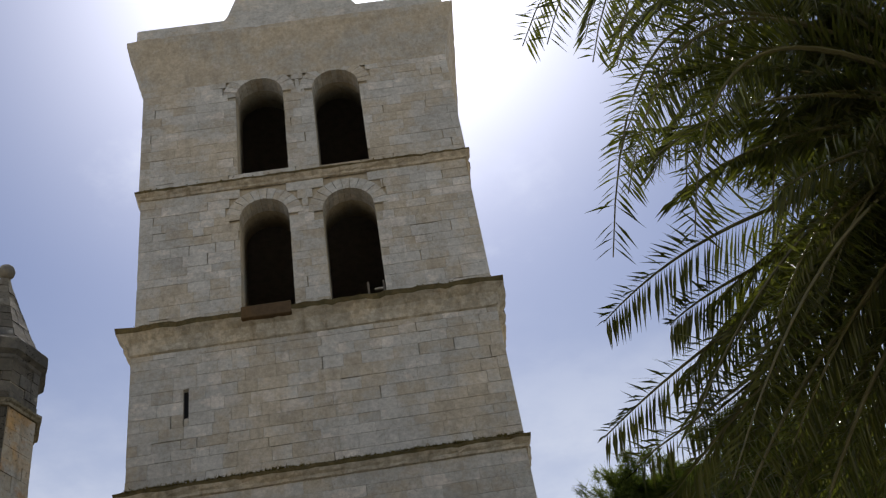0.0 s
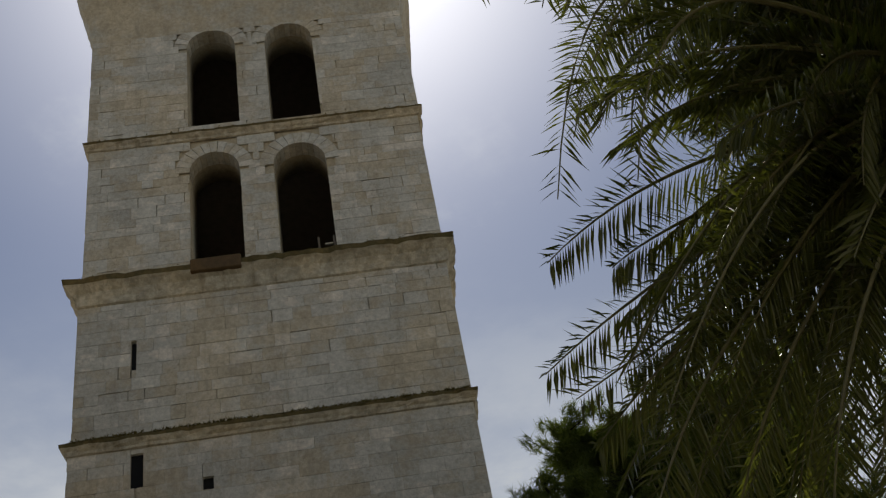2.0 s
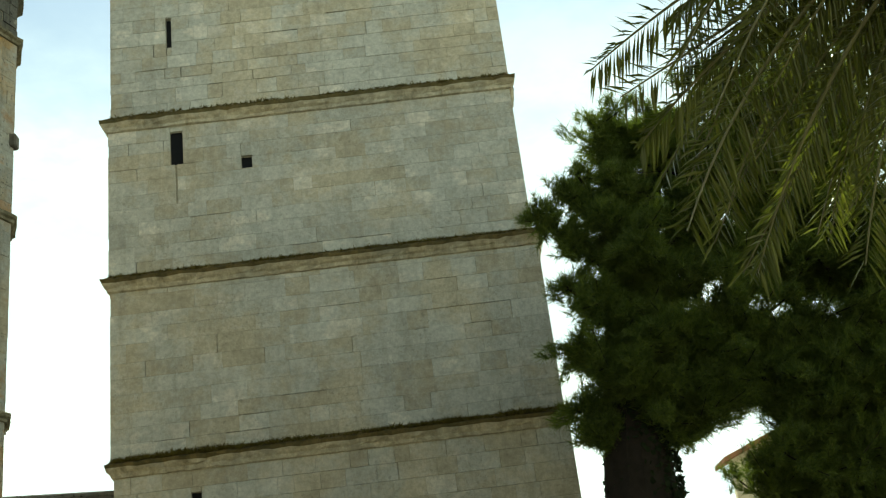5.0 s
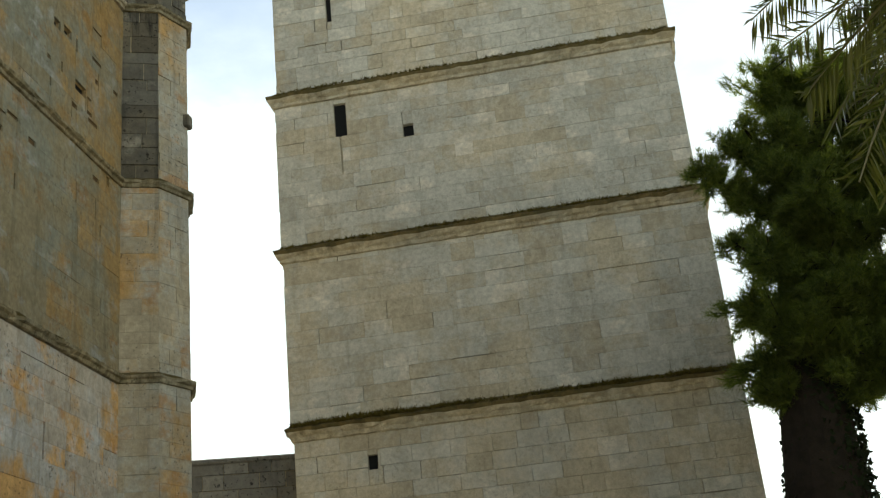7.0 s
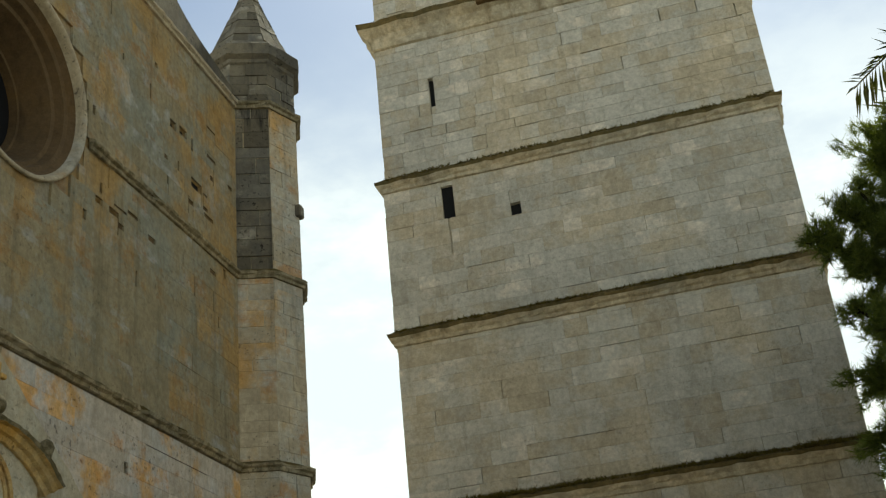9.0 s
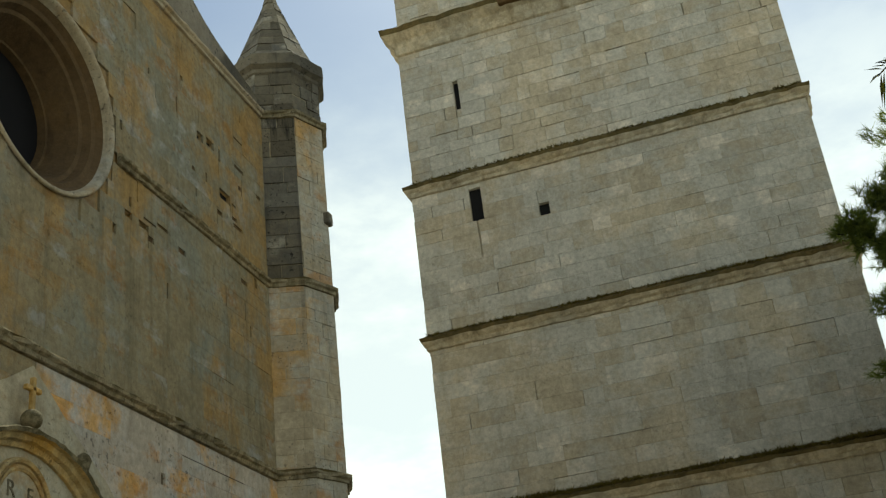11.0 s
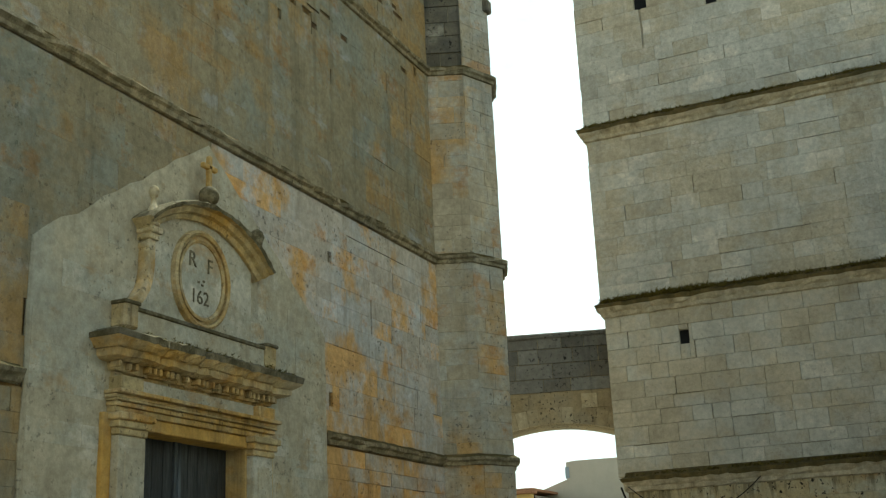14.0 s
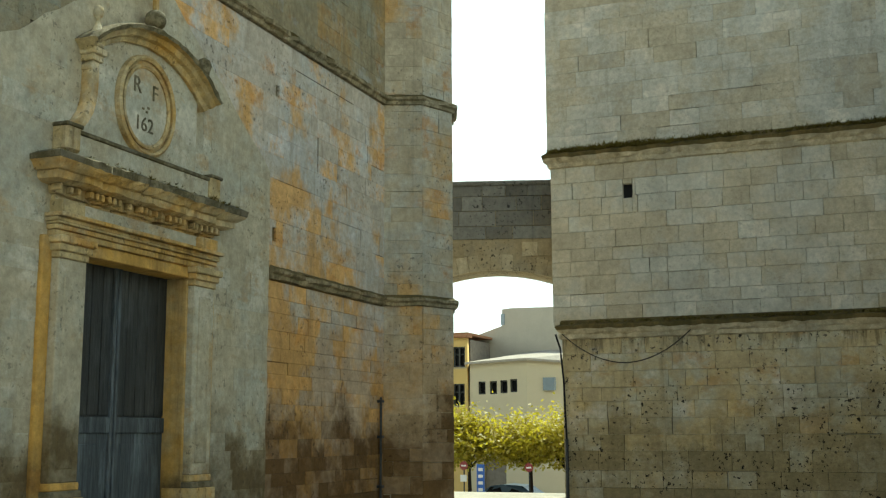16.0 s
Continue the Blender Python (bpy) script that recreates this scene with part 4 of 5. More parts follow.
            s.v.append((WALL_X + out + wob, C + rr * math.sin(a), zc + rr * math.cos(a) + wob))
    k = len(prof)
    for i in range(n):
        for o in range(k):
            o2 = (o + 1) % k
            s.f.append((i * k + o, (i + 1) * k + o, (i + 1) * k + o2, i * k + o2))
            s.m.append(1 if o >= 5 else 0)
    s.f += [tuple(range(k)), tuple(n * k + i for i in reversed(range(k)))]
    s.m += [0, 0]
    part("arched_pediment", fixed(s.mesh("arched_pediment", [PORTAL_STONE, PORTAL_MOSS])), po, "curved pediment moulding")
    part("medallion_rim", fixed(ring_band([(0.45, 0.12), (0.45, 0.17), (0.475, 0.19), (0.5, 0.18), (0.5, 0.15), (0.54, 0.15), (0.54, 0.19), (0.57, 0.215), (0.6, 0.19), (0.61, 0.1)], C - 0.04, 5.68, FF, 56, 1.12).mesh("medallion_rim", PORTAL_STONE)), po, "oval moulded frame")
    part("medallion", plate("medallion", [circle(C - 0.04, 5.68, 0.46, 40, squash=1.1)], 0.06, FF, LIMEWASH, 0.15), po, "pale oval tablet with cut letters")
    for text, du, dv, size in (("R", -0.2, 0.15, 0.3), ("F", 0.18, 0.12, 0.3), ("162", -0.03, -0.33, 0.27)):
        cu = bpy.data.curves.new("inscription", "FONT")
        cu.body, cu.size, cu.align_x, cu.extrude = text, size, "CENTER", 0.004
        ob = new("tmp", cu)
        me = bpy.data.meshes.new_from_object(ob.evaluated_get(bpy.context.evaluated_depsgraph_get()))
        bpy.data.objects.remove(ob)
        me.transform(FF @ Matrix.Translation((C - 0.04 + du, 5.68 + dv, 0.155)))
        me.materials.clear()
        me.materials.append(PORTAL_MOSS)
        part("inscription", me, po, "dark incised lettering")
    for du, dv in ((-0.06, -0.03), (0.05, 0.0), (0.02, -0.06)):
        block("carved_mark", C - 0.04 + du - 0.025, C - 0.04 + du + 0.025, 5.66 + dv, 5.69 + dv, 0.14, 0.156, PORTAL_MOSS, 0.004)
    # finials and cross
    fin = [(0.085, 0), (0.085, 0.04), (0.045, 0.06), (0.075, 0.13), (0.08, 0.19), (0.05, 0.27), (0.03, 0.33), (0.03, 0.38), (0.055, 0.4), (0.07, 0.46), (0.055, 0.52), (0.01, 0.55)]
    me = lathe(fin, 14).mesh("finial", PORTAL_STONE, True)
    me.transform(Matrix.Translation((WALL_X + 0.2, C - 1.12, 6.12)))
    part("finial", me, po, "turned stone finial")
    me = lathe(fin[:5] + [(0.11, 0.3), (0.08, 0.38), (0.02, 0.42)], 12).mesh("finial", PORTAL_MOSS, True)
    me.transform(Matrix.Translation((WALL_X + 0.2, C + 1.18, 6.3)))
    part("finial", me, po, "broken blackened finial stump")
    ball = lathe([(0.14 * math.sin(math.pi * i / 10) + 0.002, -0.14 * math.cos(math.pi * i / 10)) for i in range(11)], 16).mesh("ball", PORTAL_MOSS, True)
    ball.transform(Matrix.Translation((WALL_X + 0.22, C, 6.86)))
    b = part("ball", ball, po, "stone ball")
    block("cross", C - 0.035, C + 0.035, 6.97, 7.44, 0.18, 0.25, PORTAL_STONE, 0.012, label="small stone cross")
    block("cross_arm", C - 0.16, C + 0.16, 7.24, 7.31, 0.18, 0.25, PORTAL_STONE, 0.012)


make_portal()


def make_door():
    d = thing("door_1", (WALL_X - 0.34, C, 0), "tall weathered blue-grey double church door, closed", "door", kind="structure")
    for sgn in (-1, 1):
        a, b = sorted((C + sgn * 0.01, C + sgn * 1.14))
        s = Shape()
        s.box(WALL_X - 0.42, WALL_X - 0.34, a, b, 0.02, 3.62, bev=0.006)
        leaf = part("door_leaf", s.mesh("door_leaf", DOOR_WOOD), d)
        n = 5
        for q in range(n):
            u0 = a + 0.03 + (b - a - 0.06) * q / n
            u1 = a + 0.03 + (b - a - 0.06) * (q + 1) / n - 0.012
            s = Shape()
            s.box(WALL_X - 0.345, WALL_X - 0.325, u0, u1, 1.72, 3.6, bev=0.005)
            part("plank", s.mesh("plank", DOOR_WOOD), leaf)
        for z0, z1 in ((0.1, 0.25), (1.5, 1.7)):
            s = Shape()
            s.box(WALL_X - 0.345, WALL_X - 0.3, a + 0.02, b - 0.02, z0, z1, bev=0.008)
            part("rail", s.mesh("rail", DOOR_BLUE), leaf, "lighter blue rail")
        s = Shape()
        s.box(WALL_X - 0.345, WALL_X - 0.32, a + 0.18, b - 0.18, 0.4, 1.38, bev=0.02)
        part("panel", s.mesh("panel", DOOR_BLUE), leaf, "lighter blue raised panel")
        s = Shape()
        s.box(WALL_X - 0.345, WALL_X - 0.327, a + 0.02, b - 0.02, 0.25, 1.5, bev=0.004)
        part("lower_board", s.mesh("lower_board", DOOR_BLUE), leaf, "lighter blue boards")
        e0, e1 = sorted((C + sgn * 0.012, C + sgn * 0.07))
        s = Shape()
        s.box(WALL_X - 0.345, WALL_X - 0.285, e0, e1, 0.05, 3.6, bev=0.01)
        part("meeting_stile", s.mesh("meeting_stile", DOOR_BLUE), leaf)
    d.matrix_basis = Matrix.Translation((0.1, 0, 0)) @ d.matrix_basis


make_door()

# ---- corner turret ----
TC, TR = Vector((-9.08, 20.6)), 1.08


def octagon(r):
    return [(TC.x + r * math.cos(math.pi * i / 4), TC.y + r * math.sin(math.pi * i / 4)) for i in range(8)]


def make_turret():
    rng = random.Random(8)
    tu = thing("corner_turret", (TC.x, TC.y, 0), "octagonal stone corner turret with pointed cap, stained grey", "turret")
    zs = [0.0, 4.0, 7.95, 12.02, 16.2, 17.3]
    for i in range(5):
        r = TR if i < 4 else TR - 0.02
        s = Shape()
        o = octagon(r)
        n = len(o)
        s.add([(x, y, zs[i]) for x, y in o] + [(x, y, zs[i + 1]) for x, y in o], [(k, (k + 1) % n, (k + 1) % n + n, k + n) for k in range(n)] + [tuple(reversed(range(n))), tuple(range(n, 2 * n))])
        core = part("shaft", s.mesh("shaft", TOWER_CORE), tu)
        for k in range(8):
            if i < 4 and k not in (6, 7, 0, 1):
                continue
            a, b = Vector(o[k]), Vector(o[(k + 1) % 8])
            d = (b - a).normalized()
            fm = basis((a.x, a.y, 0), (d.x, d.y, 0), (d.y, -d.x, 0))
            L = (b - a).length
            # two end cells so that corners close
            cells = list(courses(-0.008, L + 0.008, zs[i], zs[i + 1], 0.31 if i != 3 else 0.34, (0.3, 0.75), rng))
            old = i == 4 or (i == 3 and k == 6)
            lay_stones(cells, fm, TURRET_GREY if old else TURRET_STONE, core, rng, i < 2 and k in (6, 7), 0.009 if old else 0.003, (0.012, 0.045) if old else (0.02, 0.03), 0.06, 0.022, 0.008 if old else 0.003)
    for z, r in ((4.0, TR), (7.95, TR), (12.02, TR), (16.2, TR)):
        me = sweep("string_course", octagon(r + 0.02)[::1], FACADE_LEDGE, z, [BAND_STONE, LEDGE_MOSS], rng, True, 0.01, 0.16, 4)
        part("string_course", me, tu, "moulded band, mossy on top")
    prof = [(0, 0), (0.05, 0.06), (0.06, 0.14), (0.16, 0.22), (0.17, 0.5), (0.12, 0.56), (0.0, 0.62)]
    part("cap_cornice", sweep("cap_cornice", octagon(TR - 0.02), prof, 17.28, [TURRET_GREY, TURRET_GREY], rng, True, 0.012, 0.16), tu)
    s = Shape()
    slope = lambda z: 1.06 - 0.96 * min(1.0, max(0.0, (z - 17.78) / 2.45)) ** 0.93
    zr = [17.78 + 2.52 * q / 9 for q in range(10)]
    for q in range(9):
        for k in range(8):
            cuts = [0.0, rng.uniform(0.35, 0.65), 1.0] if q < 6 else [0.0, 1.0]
            for c0, c1 in zip(cuts, cuts[1:]):
                ring_pts = []
                puff = rng.uniform(0.0, 0.03)
                for z, inset in ((zr[q] + 0.008, 0.0), (zr[q + 1] - 0.008, 0.0)):
                    o = octagon(slope(z) + puff)
                    a, b = Vector(o[k]), Vector(o[(k + 1) % 8])
                    ring_pts.append([a.lerp(b, c0 + 0.006), a.lerp(b, c1 - 0.006), z])
                (a0, b0, z0), (a1, b1, z1) = ring_pts
                front = [(a0.x, a0.y, z0), (b0.x, b0.y, z0), (b1.x, b1.y, z1), (a1.x, a1.y, z1)]
                rear = [(TC.x + (x - TC.x) * 0.85, TC.y + (y - TC.y) * 0.85, z) for x, y, z in front]
                s.add(front + rear, [(0, 1, 2, 3), (0, 4, 5, 1), (1, 5, 6, 2), (2, 6, 7, 3), (3, 7, 4, 0)])
    o, o2 = octagon(1.0), octagon(0.06)
    s.add([(x, y, 17.78) for x, y in o] + [(x, y, 20.3) for x, y in o2], [(k, (k + 1) % 8, (k + 1) % 8 + 8, k + 8) for k in range(8)] + [tuple(range(8, 16))])
    part("spirelet", s.mesh("spirelet", TURRET_GREY), tu, "pointed octagonal stone cap")
    ball = lathe([(0.2 * math.sin(math.pi * i / 10) + 0.004, -0.2 * math.cos(math.pi * i / 10)) for i in range(11)], 16).mesh("ball", TURRET_GREY, True)
    ball.transform(Matrix.Translation((TC.x, TC.y, 20.55)))
    part("ball", ball, tu, "stone ball finial")
    s = Shape()
    s.box(TC.x + TR - 0.06, TC.x + TR + 0.1, TC.y - 0.12, TC.y + 0.12, 13.6, 13.9, bev=0.03)
    part("stub", s.mesh("stub", TURRET_GREY), tu, "small projecting stone stub")


make_turret()
pipe = thing("drainpipe", (-8.93, 19.28, 0), "thin dark iron drainpipe on the church front", "pipe")
part("tube", tube([(-8.92, 19.3, 0), (-8.92, 19.3, 2.15)], 0.024).mesh("tube", IRON), pipe)
for z in (0.5, 1.4, 2.05):
    s = Shape()
    s.box(-9.0, -8.87, 19.25, 19.35, z, z + 0.05, bev=0.006)
    part("bracket", s.mesh("bracket", IRON), pipe)

# ---- link arch between church and tower ----
def make_link():
    rng = random.Random(31)
    y0, y1 = 25.5, 26.7
    link = thing("flying_arch", (-8.6, 26, 5), "weathered stone flying arch joining church and tower", "arch")
    LF = basis((0, y0, 0), (1, 0, 0), (0, -1, 0))
    xa, xb, crown, spring = -10.6, -6.9, 5.4, 4.98
    mid, halfw = -8.65, 1.85
    rise = crown - spring
    R = (halfw ** 2 + rise ** 2) / (2 * rise)
    under = [(mid + halfw * (1 - 2 * i / 24), crown - R + math.sqrt(R * R - (halfw * (1 - 2 * i / 24)) ** 2)) for i in range(25)]
    outline = [(xa, 5.0), (xa, 7.5), (xb + 0.3, 7.3), (xb + 0.3, 4.95)] + [p for p in under if xa < p[0] < xb + 0.25]
    core = part("core", plate("core", [outline], y1 - y0, LF, ARCH_WARM), link, "warm stone arch soffit")
    ring = 0.36
    n = 13
    for q in range(n):
        a0, a1 = [-0.385 * 1.0 + 0.77 * (q + w) / n for w in (0.03, 0.97)]
        pts = [(mid + rr * math.sin(a), crown - R + rr * math.cos(a)) for rr, a in ((R - 0.01, a0), (R + ring, a0), (R + ring, a1), (R - 0.01, a1))]
        pr = rng.uniform(0.02, 0.04)
        s = Shape()
        s.add([LF @ Vector((u, v, pr)) for u, v in pts] + [LF @ Vector((u, v, -0.1)) for u, v in pts], [(0, 1, 2, 3), (0, 4, 5, 1), (1, 5, 6, 2), (2, 6, 7, 3), (3, 7, 4, 0)])
        part("voussoir", fixed(s.mesh("voussoir", ARCH_WARM)), core)

    def above(lo, hi):
        w = (R + ring) ** 2 - (lo - crown + R) ** 2
        return (mid - math.sqrt(w), mid + math.sqrt(w)) if w > 0 else None

    low = list(courses(xa, xb, 5.15, 6.05, 0.28, (0.5, 0.9), rng, [above]))
    lay_stones(low, LF, ARCH_WARM, core, rng, True, 0.014, (0.015, 0.03))
    up = list(courses(xa, xb, 6.12, 7.42, 0.325, (0.45, 0.95), rng))
    lay_stones(up, LF, ARCH_STONE, core, rng, True, 0.014, (0.02, 0.05))
    s = Shape()
    s.box(xa, xb, y0 - 0.1, y1 + 0.1, 7.4, 7.52, bev=0.03)
    part("coping", s.mesh("coping", ARCH_STONE), link, "dark lichened coping")
    # the arch meets the tower askew
    hinge = Matrix.Translation((xb, y0, -0.13))
    link.matrix_basis = hinge @ Matrix.Rotation(radians(17), 4, "Z") @ Matrix.Translation((-xb, -y0, 0)) @ link.matrix_basis


make_link()

# ---- cables on the tower ----
cable = thing("cable", (-6.9, FRONT, 0), "black cable run up the tower corner and sagging along the wall", "cable")
part("riser", tube([(-6.7, FRONT - 0.06, 0.0), (-6.7, FRONT - 0.06, 1.3), (-6.72, FRONT - 0.06, 1.9), (-6.74, FRONT - 0.06, 2.6), (-6.8, FRONT - 0.07, 3.3), (-6.86, FRONT - 0.22, 3.6)], 0.022, 6).mesh("riser", BLACK), cable)
part("conduit", tube([(-6.7, FRONT - 0.06, 0.0), (-6.7, FRONT - 0.06, 1.35)], 0.035, 8).mesh("conduit", IRON), cable)
part("loop", tube([(-6.75 + 2.8 * i / 16, FRONT - 0.1, 3.62 - 0.66 * (1 - (2 * i / 16 - 1) ** 2)) for i in range(17)], 0.011, 6).mesh("loop", BLACK), cable)

# ---- palm ----
def bezier(a, b, c, w):
    return a * (1 - w) ** 2 + b * (2 * w * (1 - w)) + c * w * w


def frond_shape(a, b, c, rng, pairs=104, leaf=0.56, flat=None):
    """A feather leaf along a curve: a tapering rachis and two rows of folded leaflets."""
    s = Shape()
    pts = [bezier(a, b, c, i / 18) for i in range(19)]
    rod = tube(pts, [0.032 * (1 - i / 18) + 0.006 for i in range(19)], 5)
    s.add(rod.v, rod.f, 1)
    down = Vector((0, 0, -1))
    twist = rng.uniform(0.5, 1.3) * rng.choice((-1, 1)) * (0.3 if flat else 1.0)
    for i in range(pairs):
        w = 0.12 + 0.87 * i / (pairs - 1)
        p = bezier(a, b, c, w)
        t = (bezier(a, b, c, min(1, w + 0.02)) - bezier(a, b, c, w - 0.02)).normalized()
        side = t.cross(flat or down)
        side = side.normalized() if side.length > 0.05 else Vector((1, 0, 0))
        side = (side * math.cos(twist * w) + side.cross(t) * math.sin(twist * w)).normalized()
        size = leaf * (0.45 + 0.55 * math.sin(math.pi * min(1, 0.12 + w * 0.86))) * rng.uniform(0.8, 1.15)
        for sg in (-1, 1):
            if rng.random() < 0.03:
                continue
            d = (side * sg * rng.uniform(0.6, 1.0) + t * rng.uniform(0.4, 0.7) + down * rng.uniform(0.05, 0.6)).normalized()
            wide = d.cross(side * sg).normalized()
            wide = (wide + Vector((rng.uniform(-0.5, 0.5), rng.uniform(-0.5, 0.5), rng.uniform(-0.5, 0.5)))).normalized() * 0.017
            tip = p + d * size + down * size * 0.1
            m = p + d * size * 0.45
            s.quad([p, m + wide, tip, m - wide])
    return s


def make_palm():
    rng = random.Random(77)
    palm = thing("palm_tree", (6.4, 8.0, 0), "tall date palm with dense arching green fronds", "palm tree")
    K = Vector((6.4, 8.0, 8.8))
    pts = [(6.4 + 0.1 * math.sin(i * 0.7), 8.0, i * 8.6 / 26) for i in range(27)]
    trunk = part("trunk", tube(pts, [0.34 + 0.04 * (i % 2) for i in range(27)], 12).mesh("trunk", BARK), palm, "ringed palm trunk")
    aimed = [((3.64, 7.5, 15.5), (1.54, 7.0, 10.1)), ((3.86, 7.6, 15.3), (2.2, 7.2, 9.97)), ((3.49, 7.9, 14.1), (1.92, 7.6, 7.88)), ((4.16, 8.0, 13.6), (2.85, 8.0, 8.72)),
             ((3.9, 7.6, 12.3), (2.6, 7.4, 7.81)), ((3.52, 8.6, 9.42), (1.77, 8.0, 7.5)), ((3.33, 8.9, 8.63), (2.44, 8.4, 7.65)), ((3.28, 8.7, 8.08), (1.55, 8.2, 6.49)),
             ((3.61, 9.0, 7.59), (2.47, 8.8, 6.78)), ((4.88, 8.3, 12.6), (3.6, 8.2, 8.33)), ((3.7, 7.4, 15.6), (1.8, 7.1, 10.2)), ((4.0, 7.5, 15.0), (2.45, 7.3, 10.0)), ((3.9, 7.7, 13.2), (2.2, 7.5, 8.5))]
    hanging = [((3.89, 8.5, 7.51), (1.75, 8.2, 6.21)), ((3.04, 8.3, 7.09), (1.75, 7.9, 5.59)), ((3.23, 8.2, 7.31), (1.95, 7.8, 4.8)), ((3.54, 8.5, 7.37), (2.45, 8.4, 5.16)), ((3.62, 7.9, 6.93), (2.39, 7.8, 4.41)), ((3.93, 7.6, 6.74), (3.05, 7.5, 4.27))]
    for b, c in aimed + hanging:
        part("frond", frond_shape(K, Vector(b), Vector(c), rng, flat=Vector((0.1, -0.75, -0.65))).mesh("frond", [PALM_LEAF, PALM_STEM]), palm)
    for i in range(48):
        az = rng.uniform(-2.2, 2.2)
        reach = rng.uniform(2.2, 3.6)
        lift = rng.uniform(-0.2, 3.6)
        d = Vector((math.cos(az), math.sin(az), 0))
        tip = K + d * reach + Vector((0, 0, lift - rng.uniform(1.5, 4.2)))
        mid = K + d * reach * 0.55 + Vector((0, 0, lift * 1.25))
        part("frond", frond_shape(K, mid, tip, rng, 90).mesh("frond", [PALM_LEAF, PALM_STEM]), palm)
    # the thick of the crown, on the side of the church
    for i in range(26):
        tip = Vector((rng.uniform(2.5, 5.0), rng.uniform(7.2, 9.2), rng.uniform(8.8, 12.2)))
        mid = Vector(((K.x + tip.x) / 2 - rng.uniform(0.0, 0.8), (K.y + tip.y) / 2, tip.z + rng.uniform(1.8, 3.6)))
        part("frond", frond_shape(K, mid, tip, rng, 92).mesh("frond", [PALM_LEAF, PALM_STEM]), palm)
    for i in range(62):
        low = i % 2
        tip = Vector((rng.uniform(2.1, 4.6) if low else rng.uniform(2.5, 4.6), rng.uniform(7.2, 9.6), 0))
        tip.z = rng.uniform(4.5 + 0.9 * max(0.0, 2.9 - tip.x), 6.6) if low else rng.uniform(6.4, 10.6)
        mid = K.lerp(tip, 0.5) + Vector((0, 0, rng.uniform(0.5, 1.9)))
        part("frond", frond_shape(K, mid, tip, rng, 92).mesh("frond", [PALM_LEAF, PALM_STEM]), palm)
    for i in range(16):
        az = rng.uniform(0, 6.28)
        d = Vector((math.cos(az), math.sin(az), 0))
        part("dry_frond", frond_shape(K - Vector((0, 0, 0.4)), K + d * 1.1 - Vector((0, 0, 0.4)), K + d * rng.uniform(0.5, 1.0) - Vector((0, 0, rng.uniform(2.5, 3.6))), rng, 60, 0.4).mesh("dry_frond", [PALM_DRY, PALM_STEM]), palm, "brown hanging dead frond")


make_palm()


# ---- pines ----
def needle_cloud(centres, rng, per=34, size=0.2, width=0.0065):
    """Brushes of needles: each centre is a place and the way its shoot points, as one mesh of thin triangles."""
    n = len(centres)
    c = np.repeat(np.array([p for p, q in centres]), per, axis=0)
    way = np.repeat(np.array([q for p, q in centres]), per, axis=0)
    c = c + way * rng.uniform(-0.16, 0.05, size=(n * per, 1))
    d = rng.normal(size=(n * per, 3)) * 0.62 + way * 0.85
    d /= np.linalg.norm(d, axis=1)[:, None]
    L = size * rng.uniform(0.6, 1.2, size=(n * per, 1))
    s = np.cross(d, rng.normal(size=(n * per, 3)))
    s /= np.linalg.norm(s, axis=1)[:, None]
    v = np.stack([c + s * width, c - s * width, c + d * L], 1).reshape(-1, 3)
    me = bpy.data.meshes.new("crown")
    me.from_pydata(v.tolist(), [], np.arange(n * per * 3).reshape(-1, 3).tolist())
    return me


